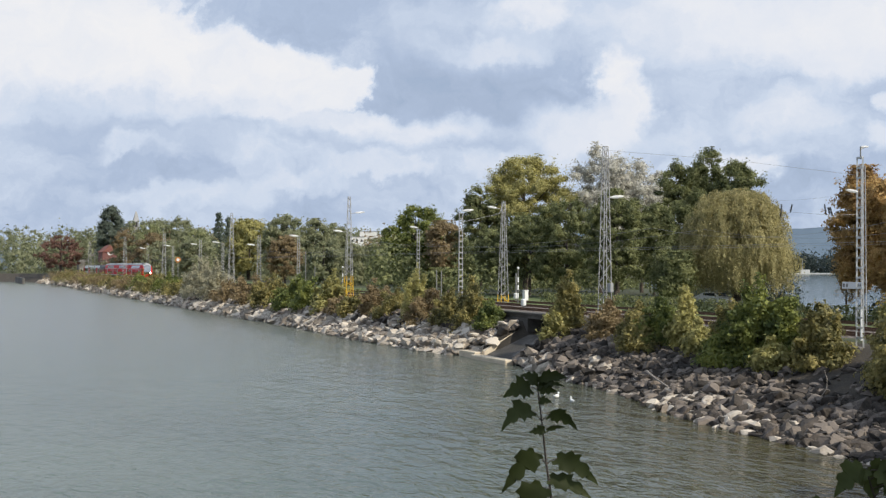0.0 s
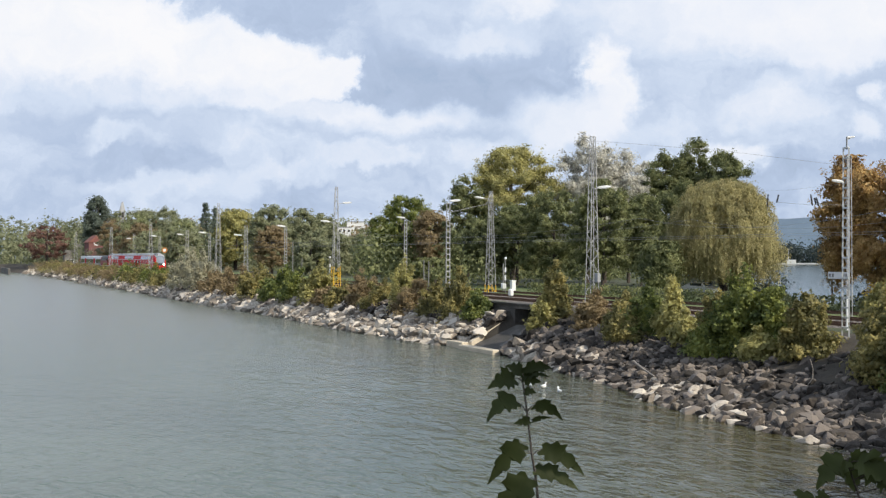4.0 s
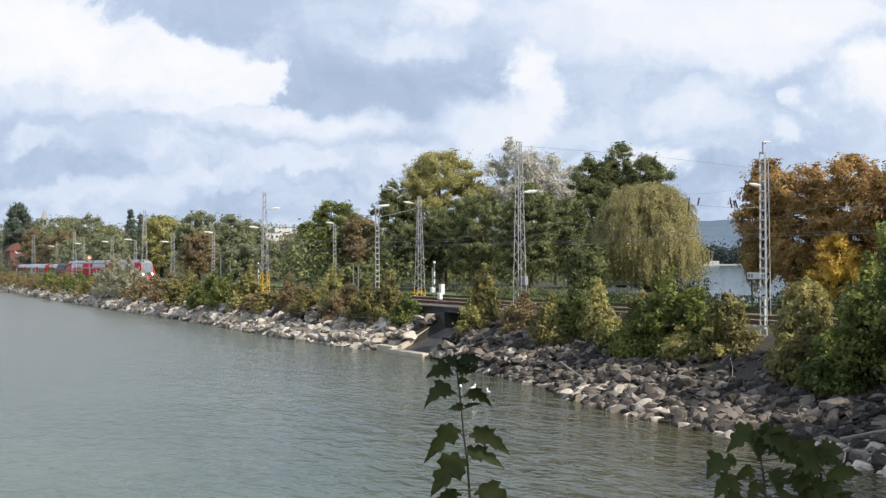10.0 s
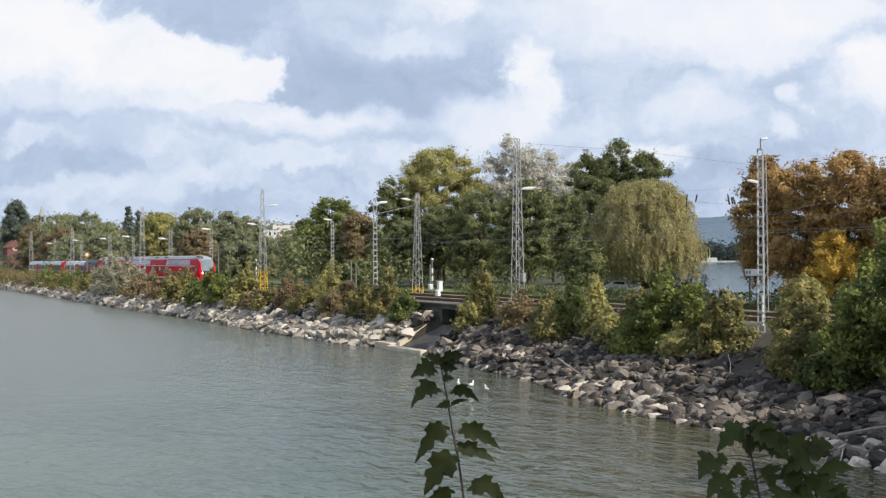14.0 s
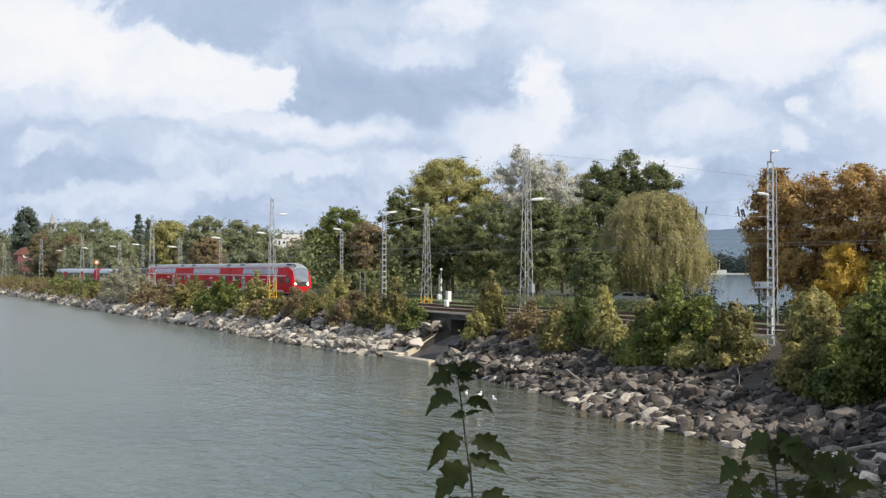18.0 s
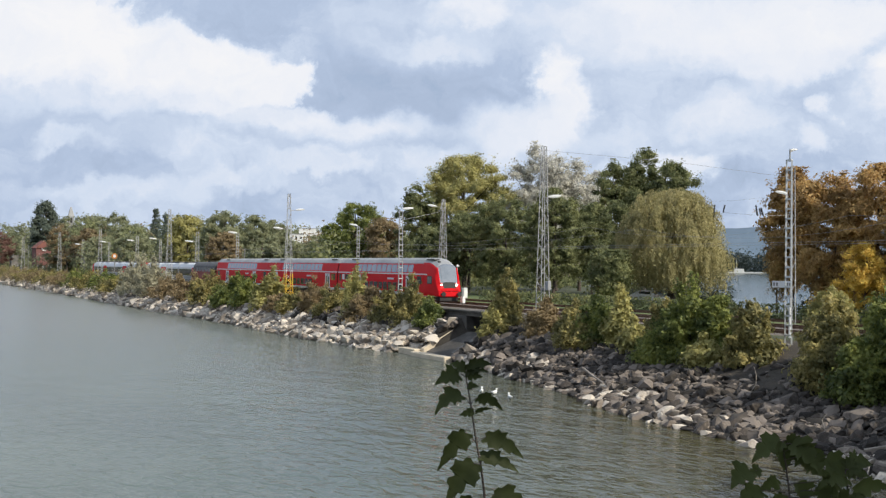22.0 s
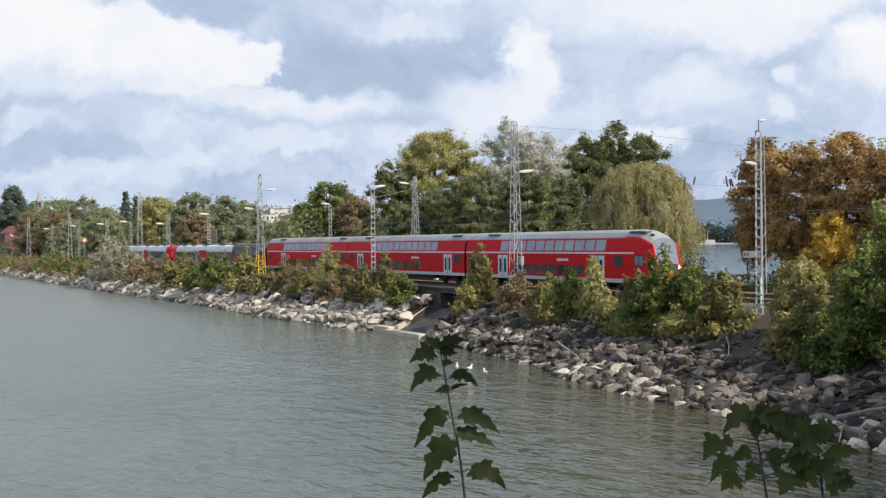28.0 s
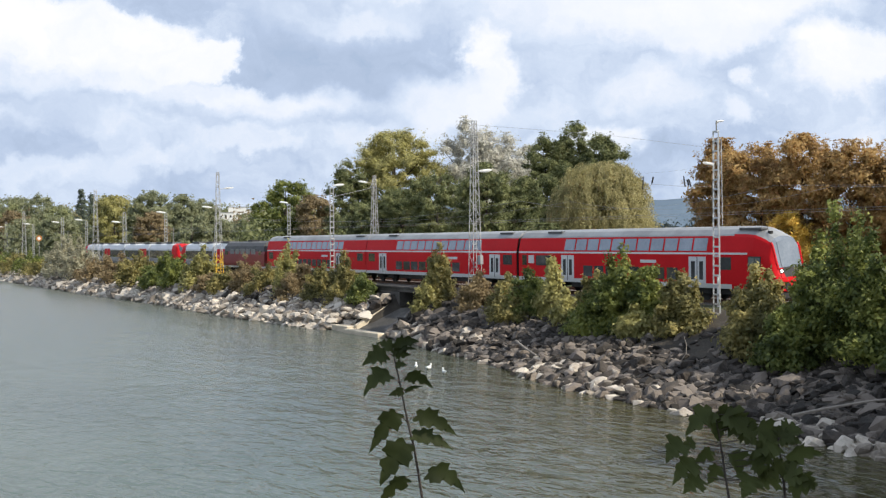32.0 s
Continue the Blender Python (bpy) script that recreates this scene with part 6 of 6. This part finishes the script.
def scatter_stones(x0, x1, count, lo, hi, name, rng):
    """Many stones joined into one mesh."""
    V, F, mi = [], [], []
    off = 0
    data = [(np.array([v.co[:] for v in me.vertices]), [tuple(p.vertices) for p in me.polygons]) for me in STONES]
    for x, y, z, u in stone_spots(x0, x1, count, rng):
        co, fs = data[rng.integers(0, len(data))]
        s = (lo + (hi - lo) * rng.uniform() ** 1.8) * (1.15 if u < 0.2 else 1.0)
        m = np.array(Euler((rng.normal() * 0.4, rng.normal() * 0.4, rng.uniform(0, 6.28))).to_matrix())
        V.append((co * np.array([1.0, rng.uniform(0.7, 1.25), rng.uniform(0.55, 1.1)])) @ m.T * s + np.array([x, y, z + 0.05 * s]))
        F += [tuple(i + off for i in f) for f in fs]
        pale_to = (-0.06 if x > -66 else -0.02 if x > -82 else 0.55) + 0.4 * noise.noise((x * 0.16, y * 0.3, 2.0))
        mi += [1 if u < pale_to + 0.1 * rng.normal() else 0] * len(fs)
        off += len(co)
    me = mesh_from(name, np.concatenate(V), F, ROCK)
    me.materials.append(PALE)
    me.polygons.foreach_set("material_index", mi)
    ob = part(name, me, ROCK, riprap)
    return tagged(ob, kind="stuff")


for x, y, z, u in stone_spots(-66, -26, 280, rng):
    me = (PALES if u < -0.03 + 0.05 * rng.normal() else STONES)[rng.integers(0, 14)]
    ob = new("stone", me)
    s = rng.uniform(0.42, 0.78) + 0.9 * rng.uniform() ** 3
    ob.matrix_world = Matrix.LocRotScale((x, y, z + 0.04 * s), Euler((rng.normal() * 0.35, rng.normal() * 0.35, rng.uniform(0, 6.28))), (s, s, s * rng.uniform(0.8, 1.2)))
    ob.parent = riprap
for k in range(34):
    x, y = rng.uniform(-93.4, -88.9), rng.uniform(43.1, 44.9)
    ob = new("stone", (PALES if k % 3 else STONES)[k % 14])
    s = rng.uniform(0.85, 1.3)
    ob.matrix_world = Matrix.LocRotScale((x, y, 0.45 + (y - 43.1) * 1.0), Euler((rng.normal() * 0.35, rng.normal() * 0.35, rng.uniform(0, 6.28))), (s, s, s))
    ob.parent = riprap
scatter_stones(-70, -24, 4300, 0.24, 1.0, "small_stones", rng)
scatter_stones(-140, -66, 3000, 0.42, 1.6, "bank_stones", rng)
scatter_stones(-300, -140, 2400, 0.7, 2.0, "distant_stones", rng)
scatter_stones(-520, -300, 700, 1.4, 3.6, "remote_stones", rng)


# ---- saplings before the viewer ----
def maple_leaf(base, tip, width, rng):
    """A lobed leaf that leaves its stalk, arches over and droops to its tip, folded along the midrib."""
    out = [(0, 0), (0.20, -0.08), (0.36, -0.02), (0.31, 0.10), (0.52, 0.17), (0.45, 0.28), (0.54, 0.41), (0.36, 0.41), (0.25, 0.46), (0.35, 0.58), (0.30, 0.67), (0.21, 0.66), (0.16, 0.78), (0.10, 0.86), (0.06, 0.93), (0.02, 0.97), (0, 1.0)]
    bm = bmesh.new()
    ax = tip - base
    ln = ax.length
    ax = ax / ln
    depth = Vector((0, 1, 0))
    side = ax.cross(depth).normalized()
    twist = rng.uniform(-0.6, 0.6)
    side = (side * math.cos(twist) + depth * math.sin(twist)).normalized()
    nrm = ax.cross(side).normalized()
    lift = Vector((0, 0, 1)) * ln * rng.uniform(0.06, 0.15)
    cup = rng.uniform(0.25, 0.6)
    lean = rng.uniform(-0.12, 0.12)

    def at(x, y):
        arch = 4 * y * (1 - y)
        return base + ax * ln * y + side * (x + lean * arch) * width + lift * arch + nrm * width * (cup * abs(x) + 0.04 * math.sin(17 * y + 9 * x))

    mid = [bm.verts.new(at(0, y)) for y in (0.0, 0.12, 0.26, 0.42, 0.58, 0.74, 0.88, 1.0)]
    for s in (-1, 1):
        edge = [bm.verts.new(at(s * x * rng.uniform(0.88, 1.08), y)) for x, y in out[1:-1]]
        full = [mid[0]] + edge + [mid[-1]]
        ys = [p[1] for p in out]
        mids = (0.0, 0.12, 0.26, 0.42, 0.58, 0.74, 0.88, 1.0)
        near = [min(range(8), key=lambda k: abs(mids[k] - y)) for y in ys]
        near[0], near[-1] = 0, 7
        for i in range(len(full) - 1):
            a, b, m0, m1 = full[i], full[i + 1], mid[near[i]], mid[max(near[i], near[i + 1])]
            if a is not m0 and len({a, b, m0}) == 3:
                bm.faces.new((a, b, m0))
            if m0 is not m1 and len({b, m1, m0}) == 3:
                bm.faces.new((b, m1, m0))
    bmesh.ops.recalc_face_normals(bm, faces=bm.faces[:])
    for f in bm.faces:
        f.smooth = True
    return bm


def sapling(x, y, base, line, leaves, label, heading):
    """line: the stem from its top down (x, z); leaves: (height on the stem, base x, z, tip x, z, width)."""
    root = thing("maple_sapling", pose(x, y, base, 0, 0, heading), label, "sapling", "saplings")
    rng = np.random.default_rng(int(abs(x) * 100))
    pts = [Vector((a, 0, z)) for a, z in line if z > 0.05] + [Vector((line[-1][0] + 0.01, 0, 0.0))]
    n = len(pts)
    part("stem", tube(pts, [0.005 + 0.007 * i / n for i in range(n)]), BARK, root)
    for z, bx, bz, tx, tz, w in leaves:
        ln = math.hypot(tx - bx, tz - bz)
        dy = rng.uniform(-0.25, 0.10) * ln
        b, t = Vector((bx, 0.4 * dy, bz)), Vector((tx, 1.4 * dy, tz))
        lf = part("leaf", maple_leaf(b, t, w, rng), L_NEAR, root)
        foot = min(((p.z - z) ** 2, i) for i, p in enumerate(pts))[1]
        k = max(0, min(n - 2, foot if pts[foot].z >= z else foot - 1))
        u = (pts[k].z - z) / max(1e-4, pts[k].z - pts[k + 1].z)
        o = pts[k].lerp(pts[k + 1], max(0.0, min(1.0, u)))
        part("leaf_stalk", tube([o, (o + b) / 2 + Vector((0, 0, 0.012)), b], [0.004, 0.0032, 0.003], 5), BARK, lf)
    return root


HEAD = 62.3
sap_a = sapling(-6.95, 3.80, 5.6, [(-0.052, 1.358), (-0.026, 1.152), (0.003, 0.872), (0.028, 0.706), (0.044, 0.487), (0.056, 0.248)], [
    (1.33, -0.1, 1.35, -0.27, 1.29, 0.14), (1.34, -0.05, 1.38, -0.16, 1.43, 0.09), (1.34, -0.04, 1.38, 0.14, 1.41, 0.11), (1.34, -0.04, 1.36, 0.07, 1.33, 0.09), (1.33, -0.0, 1.37, 0.12, 1.36, 0.04), (1.14, -0.09, 1.21, -0.28, 1.08, 0.16), (1.14, 0.03, 1.19, 0.2, 1.08, 0.11), (1.26, -0.04, 1.27, 0.04, 1.26, 0.06), (1.08, -0.01, 1.09, -0.11, 1.07, 0.07), (1.08, 0.01, 1.09, 0.13, 1.11, 0.04), (0.87, -0.07, 0.95, -0.28, 0.69, 0.17), (0.87, 0.07, 0.91, 0.33, 0.74, 0.14), (0.71, -0.02, 0.73, -0.23, 0.46, 0.21), (0.71, 0.03, 0.78, 0.3, 0.64, 0.12), (0.5, -0.05, 0.5, -0.26, 0.32, 0.15), (0.5, 0.11, 0.51, 0.35, 0.34, 0.16)],
    "thin maple sapling with broad dark green leaves", HEAD)
sap_b = sapling(-5.68, 5.46, 5.6, [(-0.108, 0.963), (-0.077, 0.799), (-0.06, 0.685), (-0.041, 0.532), (-0.021, 0.399), (0.0, 0.20)], [
    (0.94, -0.108, 0.963, -0.087, 0.754, 0.24), (0.94, -0.123, 0.964, -0.312, 0.81, 0.17), (0.95, -0.077, 0.97, 0.045, 0.975, 0.13), (0.93, -0.048, 0.949, 0.122, 0.767, 0.20), (0.89, -0.023, 0.91, 0.201, 0.824, 0.20), (0.74, -0.322, 0.765, -0.449, 0.642, 0.18), (0.76, -0.257, 0.785, -0.347, 0.728, 0.10),
    (0.70, -0.142, 0.719, -0.264, 0.618, 0.14), (0.62, -0.245, 0.636, -0.411, 0.496, 0.17), (0.84, 0.07, 0.861, 0.17, 0.742, 0.18), (0.80, 0.185, 0.862, 0.351, 0.76, 0.17), (0.76, 0.301, 0.782, 0.467, 0.744, 0.14), (0.68, 0.252, 0.701, 0.095, 0.602, 0.19), (0.67, -0.007, 0.69, 0.046, 0.521, 0.20),
    (0.62, 0.154, 0.645, 0.241, 0.482, 0.20), (0.59, 0.324, 0.611, 0.401, 0.482, 0.18), (0.59, -0.094, 0.611, -0.168, 0.481, 0.15), (0.51, -0.212, 0.533, -0.33, 0.432, 0.17), (0.52, 0.123, 0.54, 0.055, 0.396, 0.20), (0.51, 0.433, 0.526, 0.543, 0.43, 0.16)],
    "bushy maple sapling with broad dark green leaves", HEAD)
sap_c = sapling(-5.504, 5.746, 5.6, [(-0.033, 0.773), (-0.02, 0.704), (-0.002, 0.59), (0.007, 0.463), (0.018, 0.261)], [
    (0.77, -0.01, 0.79, 0.14, 0.82, 0.16), (0.77, -0.02, 0.79, 0.03, 0.87, 0.13), (0.74, -0.03, 0.74, -0.21, 0.66, 0.18), (0.68, 0.03, 0.65, 0.29, 0.66, 0.14), (0.63, -0.01, 0.63, -0.14, 0.53, 0.23), (0.58, 0.01, 0.56, 0.16, 0.52, 0.18), (0.59, -0.06, 0.56, -0.2, 0.46, 0.22), (0.51, 0.05, 0.5, 0.25, 0.47, 0.2)],
    "bushy maple sapling with broad dark green leaves", HEAD)


# ---- a bird crossing the sky ----
bird = thing("bird", pose(-100, 20, 30), "small dark bird in flight over the lake", "bird")
bm = bmesh.new()
bmesh.ops.create_uvsphere(bm, u_segments=12, v_segments=8, radius=0.5, matrix=Matrix.LocRotScale((0, 0, 0), None, (0.28, 0.11, 0.11)))
part("body", bm, PLUMAGE, bird)
bm = bmesh.new()
bmesh.ops.create_uvsphere(bm, u_segments=10, v_segments=6, radius=0.05, matrix=pose(0.18, 0, 0.03))
part("head", bm, PLUMAGE, bird)
part("beak", bar(bmesh.new(), (0.22, 0, 0.03), (0.27, 0, 0.02), 0.014, 0.003, 6), BLACK, bird)
part("tail", boxes([(-0.30, -0.13, -0.05, 0.05, -0.012, 0.012)], 0.01), PLUMAGE, bird)
wings = []
for s in (-1, 1):
    bm = bmesh.new()
    rim = [(0.07, 0.0), (0.08, 0.09), (0.02, 0.19), (-0.06, 0.21), (-0.07, 0.10), (-0.07, 0.0)]
    low_ = [bm.verts.new((px, s * (0.03 + py), -0.008)) for px, py in rim]
    top_ = [bm.verts.new((px, s * (0.03 + py), 0.012 - 0.02 * py)) for px, py in rim]
    bm.faces.new(low_)
    bm.faces.new(top_[::-1])
    for i in range(6):
        bm.faces.new((low_[i], top_[i], top_[(i + 1) % 6], low_[(i + 1) % 6]))
    bmesh.ops.recalc_face_normals(bm, faces=bm.faces[:])
    wings.append(part("wing", bm, PLUMAGE, bird))


# ---- what moves ----
BIRD = [(0, -4.1, -22.6, 20.5), (1.2, -18.1, -12.6, 16.5), (1.8, -58.9, 3.6, 18.6), (2.0, -72.5, 9.0, 19.3), (2.2, -86.3, 13.4, 18.7), (2.5, -105.7, 20.2, 16.6), (3.0, -136.1, 32.0, 14.2), (4.5, -231.0, 94.6, 15.0), (32, -231.0, 94.6, 15.0)]
NOSE = [(0, -320), (3, -290.5), (6, -259.8), (9, -227.5), (11, -206.2), (13, -185.4), (14.5, -170.6), (16.5, -151.5), (18, -137.2), (20, -118.0), (22, -100.2), (24, -85.0), (25.5, -75.6), (27.5, -64.8), (28, -62.2), (30, -53.6), (31, -50.3), (32, -47.2)]
TAIL = [(0, -512), (6, -461), (12, -412), (17, -370), (21, -336), (28, -277.5), (31, -254), (32, -246)]
SWAY = [
    (0, -0.3, -6.3),
    (0.5, -0.5, -8.0),
    (1, -0.2, -9.0),
    (1.5, -0.7, -9.3),
    (2, -0.7, -10.8),
    (2.5, -0.9, -8.7),
    (3, -1.0, -8.7),
    (3.5, -0.8, -8.2),
    (5.5, -2.4, -10.4),
    (6, -2.8, -8.7),
    (6.5, -3.2, -8.4),
    (7, -3.1, -4.0),
    (7.5, -2.5, -3.3),
    (8, -1.3, -1.3),
    (8.5, -0.3, 0.2),
    (9, 0.5, 0.5),
    (9.5, 2.4, -1.5),
    (10, 0.7, 0.6),
    (10.5, 0.1, -0.6),
    (11, 0.5, 1.0),
    (11.5, -0.4, 0.5),
    (12, -1.4, -0.2),
    (12.5, -2.0, -0.8),
    (13, -2.7, -2.2),
    (13.5, -3.3, -2.7),
    (14, -3.4, -2.9),
    (14.5, -3.0, -3.8),
    (16.5, -3.1, -0.0),
    (17, -3.4, 3.1),
    (17.5, -2.9, 1.5),
    (18, -0.9, 4.5),
    (18.5, -0.2, 5.1),
    (19, -0.5, 6.9),
    (19.5, -0.9, 2.4),
    (20, -1.9, 1.7),
    (20.5, -2.0, 0.6),
    (21, -1.1, 0.3),
    (21.5, -2.7, 2.2),
    (22, -3.1, 1.0),
    (22.5, -2.8, -0.0),
    (23, -2.9, 0.6),
    (23.5, -2.4, -0.8),
    (24, -2.3, -1.2),
    (24.5, -2.6, -1.6),
    (25, -1.5, -1.0),
    (25.5, -2.7, -0.6),
    (27.5, -5.0, -0.6),
    (28, -3.2, -0.6),
    (28.5, -2.9, -0.6),
    (29, -2.4, -0.6),
    (29.5, -3.0, -0.6),
    (30, -5.6, -0.6),
    (30.5, -5.2, -0.6),
    (31, -5.7, -0.6),
    (31.5, -5.1, -0.6),
    (32, -5.0, -0.6),
]


def motions():
    for ob, back in ((control_car, 0.0), (coach_a, 27.3), (coach_b, 54.1), (loco, 80.9)):
        walk(ob, [(t, pose(x - back, TRACK_A, RAIL)) for t, x in NOSE])
    for ob, ahead in ((railcar_a, 133.8), (railcar_b, 66.6)):
        walk(ob, [(t, pose(x + ahead, TRACK_B, RAIL)) for t, x in TAIL])
    walk(bird, [(t, pose(x, y, z, 0, 18, 152)) for t, x, y, z in BIRD])
    for k, w in enumerate(wings):
        lift = 50 if k else -50
        walk(w, [(0, pose(0, 0, 0, lift * 0.2))] + [(1.2 + 0.12 * i, pose(0, 0, 0, lift * (0.8 if i % 2 else -0.4))) for i in range(26)] + [(4.6, pose(0, 0, 0, 0)), (32, pose(0, 0, 0, 0))])
    for ob, k in ((sap_a, 0), (sap_b, 1), (sap_c, 1)):
        o = ob.matrix_world.translation.copy()
        walk(ob, [(row[0], pose(*o) @ pose(0, 0, 0, 0, 0, HEAD) @ pose(0, 0, 0, 0, row[1 + k], 0)) for row in SWAY])


motions()
